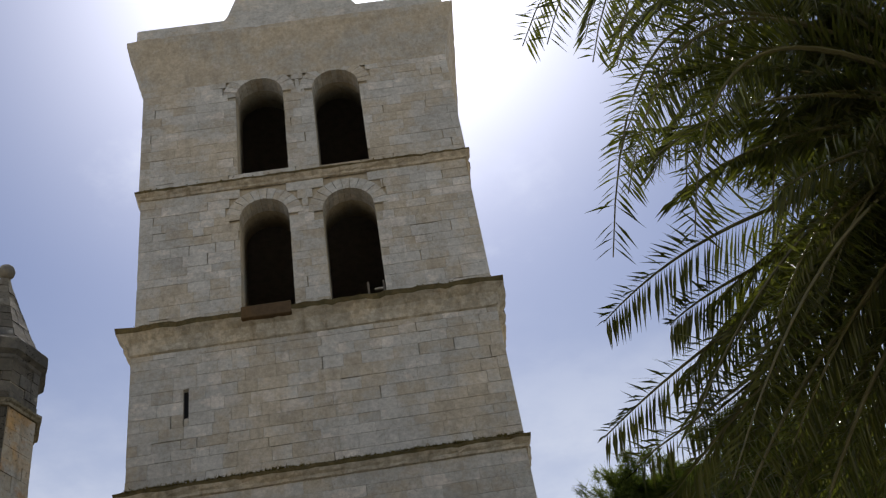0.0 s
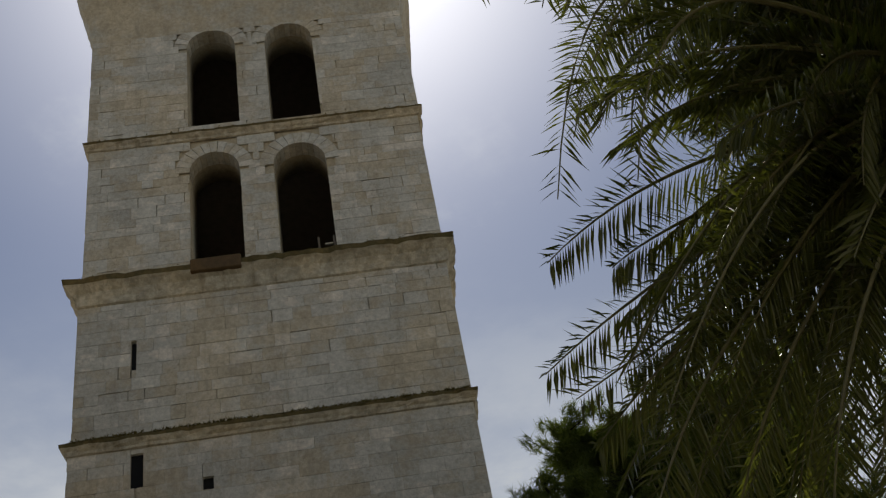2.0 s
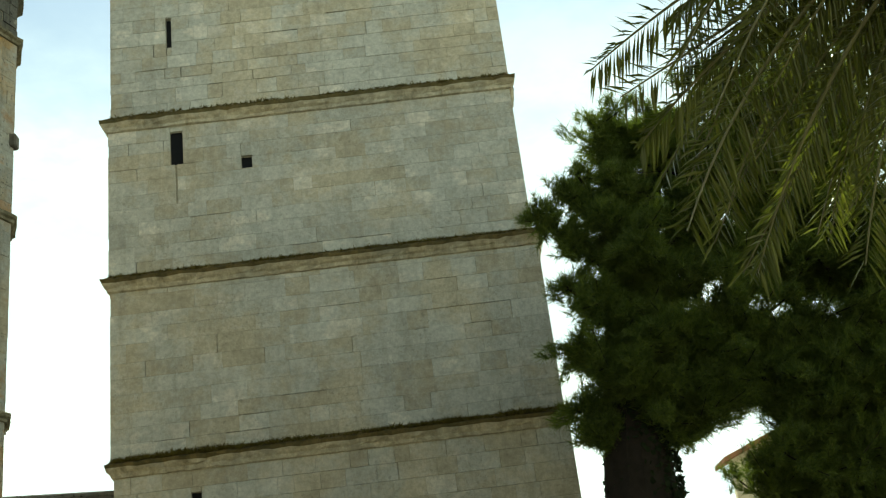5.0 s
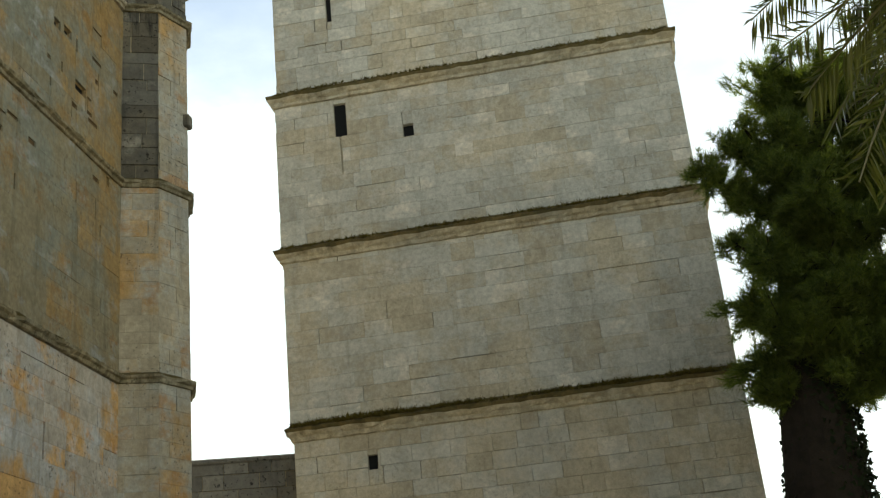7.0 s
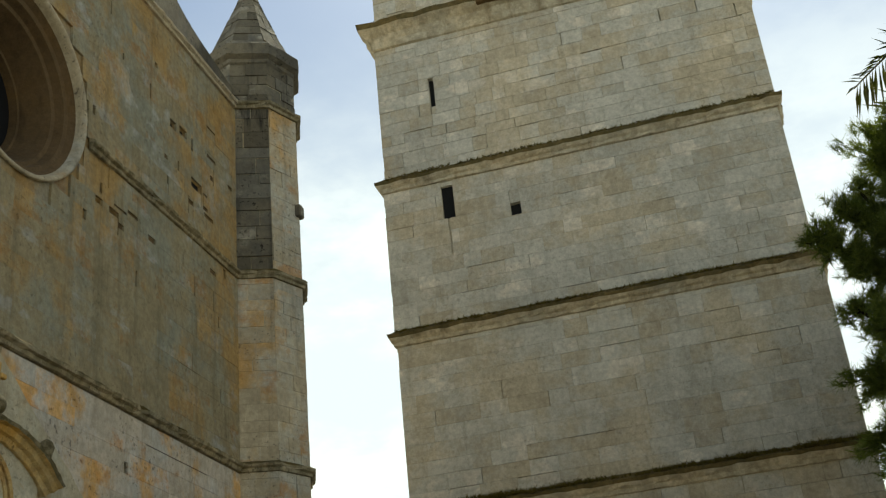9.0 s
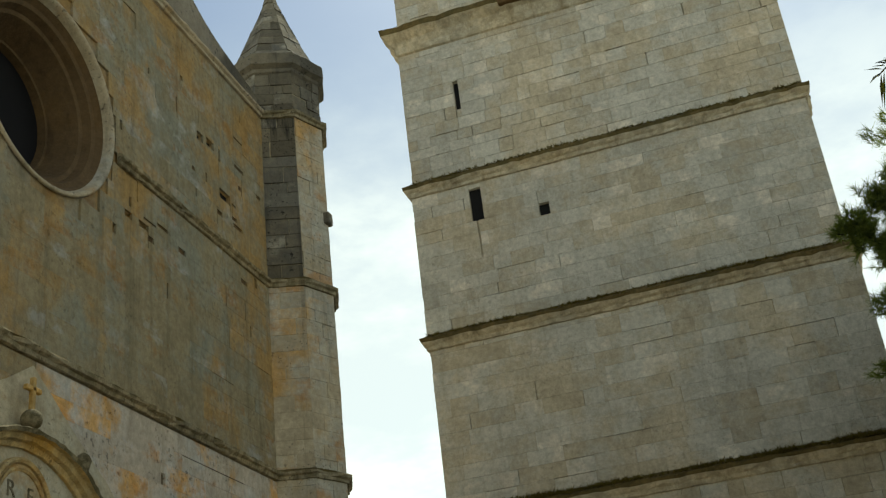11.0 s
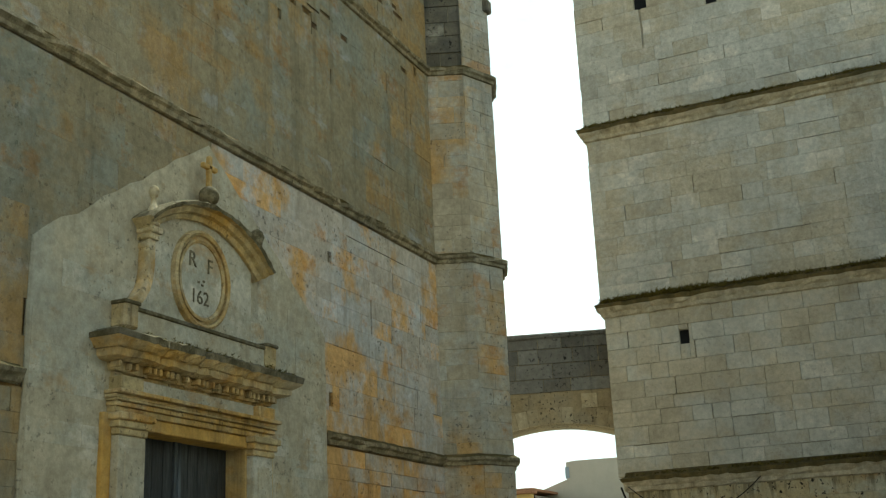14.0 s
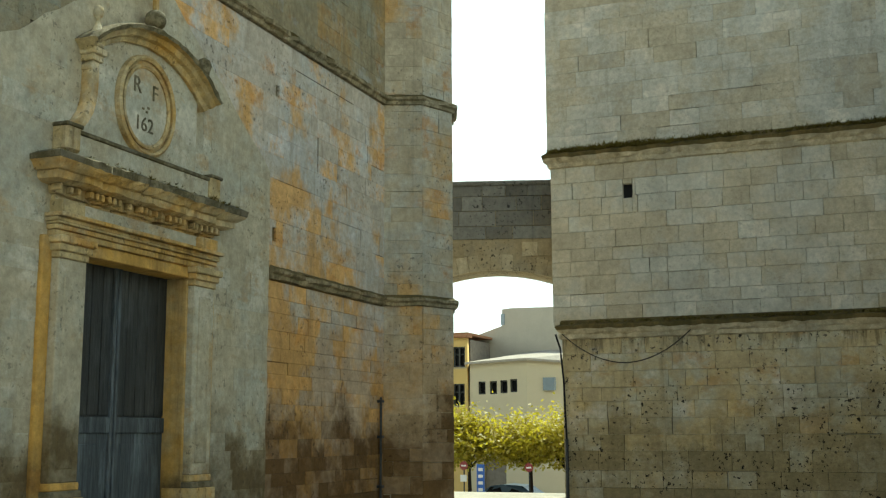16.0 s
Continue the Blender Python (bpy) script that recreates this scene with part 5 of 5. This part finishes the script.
def pine(name, base, height, girth, limbs, label, seed, clad=True, fill=34, lean=0.0):
    rng, nr = random.Random(seed), np.random.default_rng(seed)
    tree = thing(name, base, label, "pine tree")
    B = Vector(base)
    n = 22
    axis = [B + Vector((0.08 * math.sin(i * 0.5) + lean * (i / n) ** 3, 0.1 * math.cos(i * 0.4), height * i / n)) for i in range(n + 1)]
    part("trunk", tube(axis, [girth * (1 - 0.88 * (i / n) ** 0.8) * rng.uniform(0.94, 1.06) for i in range(n + 1)], 14).mesh("trunk", BARK), tree, "dark furrowed trunk")
    if clad:
        s = Shape()
        for i in range(5200):
            h = rng.uniform(0, 7.0)
            a = rng.uniform(0, 6.28)
            r = girth * (1 - 0.88 * (h / height) ** 0.8) + rng.uniform(0.0, 0.1)
            p = B + Vector((lean * (h / height) ** 3 + r * math.cos(a), r * math.sin(a), h))
            u = Vector((rng.uniform(-1, 1), rng.uniform(-1, 1), rng.uniform(-1, 1))).normalized() * 0.055
            w = u.cross(Vector((math.cos(a), math.sin(a), 0.3))).normalized() * 0.05
            s.quad([p - u, p + w, p + u * 1.2, p - w])
        part("ivy", s.mesh("ivy", IVY), tree, "dark ivy on the trunk", "stuff")
    centres = []
    for (hz, tip, spread, count) in limbs:
        a = B + Vector((lean * (hz / height) ** 3, 0, hz))
        c = Vector(tip)
        m = a.lerp(c, 0.55) + Vector((0, 0, -0.25))
        pts = [bezier(a, m, c, i / 10) for i in range(11)]
        part("limb", tube(pts, [0.085 * (1 - i / 11) + 0.012 for i in range(11)], 6).mesh("limb", BARK), tree)
        twigs = Shape()
        for q in range(count):
            w = min(1.0, rng.uniform(0.35, 1.08))
            p = bezier(a, m, c, w)
            off = Vector((rng.gauss(0, 1), rng.gauss(0, 1), rng.gauss(0.25, 0.75))) * spread * (0.45 + 0.55 * w)
            e = p + off
            tw = tube([p, p.lerp(e, 0.6) + Vector((0, 0, -0.04)), e], [0.016, 0.011, 0.006], 4)
            twigs.add(tw.v, tw.f)
            out = off.normalized()
            for z in range(fill):
                g = p.lerp(e, rng.uniform(0.3, 1.0)) + Vector((rng.gauss(0, 0.09), rng.gauss(0, 0.09), rng.gauss(0.03, 0.07)))
                way = (out + Vector((rng.gauss(0, 0.5), rng.gauss(0, 0.5), rng.gauss(0.45, 0.4)))).normalized()
                centres.append((tuple(g), tuple(way)))
        part("twig_spray", twigs.mesh("twig_spray", BARK), tree, kind="stuff")
    me = needle_cloud(centres, nr)
    me.materials.append(NEEDLES)
    part("crown", me, tree, "dense clumps of green needles", "stuff")
    return tree


def ring_limbs(rng, base, z0, z1, count, reach, spread, twigs):
    out = []
    for i in range(count):
        h = z0 + (z1 - z0) * (i + rng.random()) / count
        a = rng.uniform(0, 6.28)
        r = rng.uniform(*reach) * (1 - 0.5 * max(0, (h - z0) / (z1 - z0)) ** 2)
        out.append((h, (base[0] + r * math.cos(a), base[1] + r * math.sin(a), h + rng.uniform(-0.2, 1.2)), spread, twigs))
    return out


rng_p = random.Random(3)
near_base = (3.22, 19.6, 0)
# limb by limb: where its tip hangs
near_tips = [(2.3, 19.0, 9.95), (2.75, 19.1, 10.5), (3.7, 19.4, 11.9), (3.1, 19.2, 10.9), (3.8, 19.0, 10.6), (2.8, 19.2, 9.5), (2.6, 19.3, 8.7), (3.3, 18.9, 7.9), (2.6, 19.2, 7.5), (2.6, 19.3, 6.5),
             (2.65, 19.3, 6.1), (3.4, 18.7, 6.8), (4.0, 18.8, 6.4), (4.6, 19.1, 6.1), (4.3, 18.6, 8.7), (5.3, 18.8, 9.8), (5.4, 18.8, 7.9), (6.2, 19.0, 7.0), (5.1, 19.2, 6.4), (4.3, 18.7, 7.4),
             (3.0, 18.8, 7.0), (3.7, 18.5, 7.3), (3.0, 18.7, 8.2), (3.9, 18.5, 9.2), (3.3, 18.8, 9.9), (5.0, 18.6, 8.6), (4.9, 19.0, 7.1), (4.5, 18.9, 6.6), (5.5, 19.0, 6.6), (5.0, 18.9, 7.75), (5.7, 19.0, 7.6), (6.3, 19.2, 7.9)]
near_limbs = []
for x, y, z in near_tips:
    reach = abs(x - 4.0)
    slim = z > 8.5 and x < 3.2
    near_limbs.append((max(5.6, min(9.5, z - 0.3 - 0.35 * reach)), (x, y, z), 0.2 if slim else 0.3, 15 if slim else 24))
pine("pine_tree", near_base, 12.0, 1.06, near_limbs + ring_limbs(rng_p, (4.6, 19.6, 0), 8.4, 11.6, 12, (0.6, 1.3), 0.34, 18), "broad dark green pine with an ivy-clad trunk beside the tower", 41, lean=1.9, fill=18)
far_base = (8.6, 20.6, 0)
far_limbs = []
for q in range(92):
    z = rng_p.uniform(3.2, 12.6)
    x = rng_p.uniform(4.6 if z > 6.2 else 5.2, 8.9)
    far_limbs.append((max(2.6, z - rng_p.uniform(0.2, 1.3)), (x, rng_p.uniform(18.6, 19.6), z), rng_p.uniform(0.36, 0.52), 24))
pine("pine_tree", far_base, 14.0, 0.4, far_limbs + ring_limbs(rng_p, far_base, 3.5, 13, 12, (1.2, 2.8), 0.5, 16), "dense dark pine standing behind the palm", 43, False, fill=20)


# ---- houses across the street ----
def window_in(parent, y, x0, x1, z0, z1, frame_mat, bars=True):
    t = 0.07
    mx, mz = (x0 + x1) / 2, z0 + (z1 - z0) * 0.6
    lights = [(x0 + t, mx - t / 2, z0 + t, mz), (mx + t / 2, x1 - t, z0 + t, mz), (x0 + t, mx - t / 2, mz + 0.05, z1 - t), (mx + t / 2, x1 - t, mz + 0.05, z1 - t)] if bars else [(x0 + t, x1 - t, z0 + t, z1 - t)]
    w = part("window", plate("window", [rect(x0, x1, z0, z1)] + [rect(*q) for q in lights], 0.13, basis((0, y - 0.03, 0), (1, 0, 0), (0, -1, 0)), frame_mat), parent)
    g = Shape()
    g.box(x0 + t, x1 - t, y + 0.12, y + 0.14, z0 + t, z1 - t)
    part("pane", g.mesh("pane", DARK_GLASS), w)
    g = Shape()
    g.box(x0 - 0.08, x1 + 0.08, y - 0.1, y + 0.05, z0 - 0.08, z0, bev=0.01)
    part("sill", g.mesh("sill", GREY_RENDER), w)


def house_wall(name, parent, y, outline, holes, mat, thick=0.3, label=""):
    return part(name, plate(name, [outline] + [rect(*h) for h in holes], thick, basis((0, y, 0), (1, 0, 0), (0, -1, 0)), mat), parent, label)


def make_houses():
    y = 55.0
    h = thing("house", (-18, 58, -2.1), "cream rendered town house with small square windows", "house")
    wins = [(-19.86, -19.46, 3.44, 4.1), (-19.24, -18.84, 3.45, 4.11), (-18.68, -18.28, 3.48, 4.14), (-18.16, -17.76, 3.53, 4.19)]
    house_wall("wall", h, y, rect(-20.3, -17.25, -2.2, 5.1), wins + [(-19.6, -18.4, -2.1, 0.3)], CREAM)
    for a, b, c, d in wins:
        window_in(h, y + 0.15, a, b, c, d, SHUTTER, False)
    s = Shape()
    s.box(-20.0, -17.4, y + 0.6, y + 9, -2.1, 5.0)
    s.box(-19.6, -18.4, y + 0.25, y + 0.3, -2.1, 0.3)
    part("inner_wall", s.mesh("inner_wall", DARK_VOID), h)
    s = Shape()
    s.quad([(-17.25, y, -2.2), (-13.5, y + 2.6, -2.2), (-13.5, y + 2.6, 4.9), (-17.25, y, 5.2)])
    s.quad([(-17.25, y + 0.3, -2.2), (-17.25, y + 0.3, 5.2), (-13.5, y + 2.9, 4.9), (-13.5, y + 2.9, -2.2)])
    s.quad([(-17.25, y, 5.2), (-13.5, y + 2.6, 4.9), (-13.5, y + 2.9, 4.9), (-17.25, y + 0.3, 5.2)])
    part("wall", s.mesh("wall", CREAM), h)
    s = Shape()
    s.box(-16.55, -15.95, y + 0.45, y + 0.72, 3.6, 4.25)
    w = part("window", s.mesh("window", PANE), h, "pale blue shaded window")
    # lean-to roof rising to the back wall
    s = Shape()
    roof = [(-20.5, y - 0.25, 5.08), (-17.2, y - 0.25, 5.22), (-13.4, y + 2.4, 4.95), (-13.4, y + 3.8, 5.75), (-17.2, y + 3.4, 5.85), (-20.5, y + 1.0, 5.2)]
    s.add(roof + [(a, b, c - 0.12) for a, b, c in roof], [(0, 1, 4, 5), (1, 2, 3, 4), (6, 11, 10, 7), (7, 10, 9, 8)] + [(i, i + 6, (i + 1) % 6 + 6, (i + 1) % 6) for i in range(6)])
    part("roof", fixed(s.mesh("roof", ROOF_TILE)), h, "pale tiled lean-to roof")
    h2 = thing("house", (-18, 60, -2.1), "taller grey rendered house with a stepped parapet", "house")
    out = [(-20.6 * 1.07, -2.2), (-15.0 * 1.07, -2.2), (-15.0 * 1.07, 8.15), (-18.1 * 1.06, 8.2), (-18.62 * 1.06, 8.15), (-18.62 * 1.06, 7.25), (-20.5 * 1.07, 6.55)]
    house_wall("wall", h2, 58.6, out, [], GREY_RENDER, 0.4)
    s = Shape()
    s.box(-18.62 * 1.063, -18.42 * 1.063, 58.55, 58.7, 7.3, 7.9)
    part("window", s.mesh("window", PANE), h2)
    s = Shape()
    s.box(-22, -16, 59.1, 66, -2.2, 6.3)
    part("body", s.mesh("body", GREY_RENDER), h2)
    h3 = thing("house", (-23, 58, -2.1), "yellow rendered house with dark window frames", "house")
    wins = [(-21.18, -20.52, 4.85, 5.9), (-21.2, -20.55, 2.88, 4.0), (-23.4, -22.7, 4.85, 5.9), (-23.4, -22.7, 2.88, 4.0)]
    house_wall("wall", h3, y - 0.1, rect(-26, -20.42, -2.2, 6.35), wins, YELLOW)
    for a, b, c, d in wins:
        window_in(h3, y, a, b, c, d, SHUTTER)
    s = Shape()
    s.box(-26, -20.45, y + 0.5, y + 8, -2.2, 6.3)
    part("body", s.mesh("body", DARK_VOID), h3)
    s = Shape()
    s.box(-26.2, -20.3, y - 0.35, y + 0.4, 6.35, 6.5, bev=0.02)
    s.box(-26.2, -20.3, y - 0.25, y + 8, 6.5, 6.62)
    part("roof", s.mesh("roof", TERRACOTTA), h3, "terracotta roof edge")
    h4 = thing("house", (17, 50, -2.1), "cream house gable with a tiled eave behind the pines", "house")
    house_wall("wall", h4, 45, [(11.4, -2.2), (24, -2.2), (24, 9.6), (18, 13.0), (11.4, 10.15)], [], CREAM, 0.4)
    s = Shape()
    s.box(11.9, 23.9, 45.5, 47, -2.2, 9.6)
    part("body", s.mesh("body", CREAM), h4)
    s = Shape()
    roof = [(11.05, 44.6, 10.0), (18, 44.6, 12.7), (18, 46.4, 12.7), (11.05, 46.4, 10.0)]
    s.add(roof + [(a, b, c + 0.18) for a, b, c in roof], [(0, 3, 2, 1), (4, 5, 6, 7)] + [(i, (i + 1) % 4, (i + 1) % 4 + 4, i + 4) for i in range(4)])
    part("roof", fixed(s.mesh("roof", TERRACOTTA)), h4)


make_houses()


# ---- street: clipped trees, signs and a parked car ----
def street_tree(x, y, seed):
    rng = random.Random(seed)
    z = ground_height(y)
    t = thing("street_tree", (x, y, z), "small clipped street tree with yellow-green leaves", "tree", "street trees")
    B = Vector((x, y, z))
    part("trunk", tube([B, B + Vector((0.04, 0, 1.2)), B + Vector((0, 0.05, 2.3))], [0.11, 0.085, 0.07], 8).mesh("trunk", BARK), t)
    limbs = Shape()
    ends = []
    for i in range(13):
        a = rng.uniform(0, 6.28)
        e = B + Vector((math.cos(a) * rng.uniform(0.5, 1.5), math.sin(a) * rng.uniform(0.4, 1.2), rng.uniform(2.7, 4.1)))
        m = (B + Vector((0, 0, 2.2))).lerp(e, 0.5) + Vector((0, 0, 0.15))
        k = tube([B + Vector((0, 0, 2.1)), m, e], [0.045, 0.03, 0.012], 5)
        limbs.add(k.v, k.f)
        ends += [e, m, m.lerp(e, 0.6)]
    part("limbs", limbs.mesh("limbs", BARK), t)
    s = Shape()
    for i in range(6500):
        c = rng.choice(ends)
        p = c + Vector((rng.gauss(0, 0.5), rng.gauss(0, 0.45), rng.gauss(0.12, 0.36)))
        if p.z < z + 2.15:
            continue
        u = Vector((rng.uniform(-1, 1), rng.uniform(-1, 1), rng.uniform(-1, 0.4))).normalized()
        w = u.cross(Vector((rng.uniform(-1, 1), rng.uniform(-1, 1), 1))).normalized()
        s.quad([p, p + u * 0.08 + w * 0.05, p + u * 0.17, p + u * 0.08 - w * 0.05])
    part("crown", s.mesh("crown", STREET_LEAF), t, "loose yellow-green leaves", "stuff")


for i, (x, y) in enumerate(((-16.7, 45.0), (-14.1, 45.2), (-12.4, 44.6), (-18.6, 45.6))):
    street_tree(x, y, 60 + i)


def post_sign(x, y, top, face, label, parts_):
    z = ground_height(y)
    t = thing("road_sign", (x, y, z), label, "road sign")
    part("pole", tube([(x, y, z), (x, y, top)], 0.03, 8).mesh("pole", IRON), t)
    for name, shape, mat, lab in parts_:
        part(name, shape.mesh(name, mat), t, lab)


def disc(x, y, z, r, th=0.012):
    s = Shape()
    n = 24
    ring = [(x + r * math.cos(6.2832 * i / n), z + r * math.sin(6.2832 * i / n)) for i in range(n)]
    s.add([(a, y, c) for a, c in ring] + [(a, y - th, c) for a, c in ring], [tuple(range(n)), tuple(reversed(range(n, 2 * n)))] + [(i, i + n, (i + 1) % n + n, (i + 1) % n) for i in range(n)])
    return s


def bars(boxes):
    s = Shape()
    for b in boxes:
        s.box(*b)
    return s


def make_signs():
    y = 43.0
    f = y / 45.0
    x0, x1 = -16.32 * f, -16.02 * f
    panel = bars([(x0 - 0.02, x1 + 0.02, y - 0.05, y - 0.03, -0.86, 0.28)])
    marks = bars([(x0 + 0.05, x1 - 0.05, y - 0.058, y - 0.05, 0.02 - 0.26 * i, 0.14 - 0.26 * i) for i in range(4)])
    post_sign((x0 + x1) / 2, y, 0.25, None, "tall blue information sign with white marks", [("panel", panel, SIGN_BLUE, "blue panel"), ("marks", marks, SIGN_WHITE, "white bars")])
    for x, z in ((-16.95 * f, 0.22), (-14.12 * f, 0.16)):
        post_sign(x, y + 0.1, z + 0.2, None, "round red no-entry sign on a post", [("disc", disc(x, y + 0.06, z, 0.17), SIGN_RED, "red disc"), ("bar", bars([(x - 0.1, x + 0.1, y + 0.03, y + 0.046, z - 0.03, z + 0.03)]), SIGN_WHITE, "white bar")] + ([("plate", bars([(x - 0.13, x + 0.13, y + 0.02, y + 0.04, z - 0.62, z - 0.36)]), SIGN_WHITE, "white plate")] if x < -15 else []))


make_signs()


def make_car(x, y, mat, label):
    z = ground_height(y)
    car = thing("car", (x, y, z), label, "car")
    side = [(-2.0, 0.3), (-2.02, 0.62), (-1.7, 0.86), (-1.05, 0.95), (-0.45, 1.4), (0.1, 1.47), (0.95, 1.42), (1.55, 1.02), (1.95, 0.92), (2.0, 0.45), (1.9, 0.28)]
    s = Shape()
    n = len(side)
    for yy, k in ((-0.84, 0), (0.84, 0)):
        s.v += [(x + a, y + yy * (0.8 if b > 1.2 else 1.0), z + b) for a, b in side]
    s.f += [tuple(range(n)), tuple(reversed(range(n, 2 * n)))] + [(i, i + n, (i + 1) % n + n, (i + 1) % n) for i in range(n)]
    s.m += [0] * (n + 2)
    part("body", fixed(s.mesh("body", mat)), car)
    for a0, a1 in ((-0.75, 0.15), (0.25, 1.15)):
        g = Shape()
        g.quad([(x + a0, y - 0.85, z + 0.98), (x + a1, y - 0.85, z + 0.98), (x + a1 - 0.15, y - 0.7, z + 1.36), (x + a0 + 0.3, y - 0.7, z + 1.36)])
        part("side_window", g.mesh("side_window", DARK_GLASS), car)
    for a in (-1.25, 1.25):
        for b in (-0.82, 0.82):
            w = lathe([(0.18, -0.1), (0.3, -0.1), (0.32, -0.06), (0.32, 0.06), (0.3, 0.1), (0.18, 0.1)], 18)
            me = w.mesh("wheel", BLACK)
            me.transform(Matrix.Translation((x + a, y + b, z + 0.32)) @ Matrix.Rotation(math.pi / 2, 4, "X"))
            part("wheel", me, car)


make_car(-15.7, 46.8, CAR_PAINT, "blue-grey parked hatchback car")
make_car(-10.2, 46.9, IRON, "dark parked hatchback car")
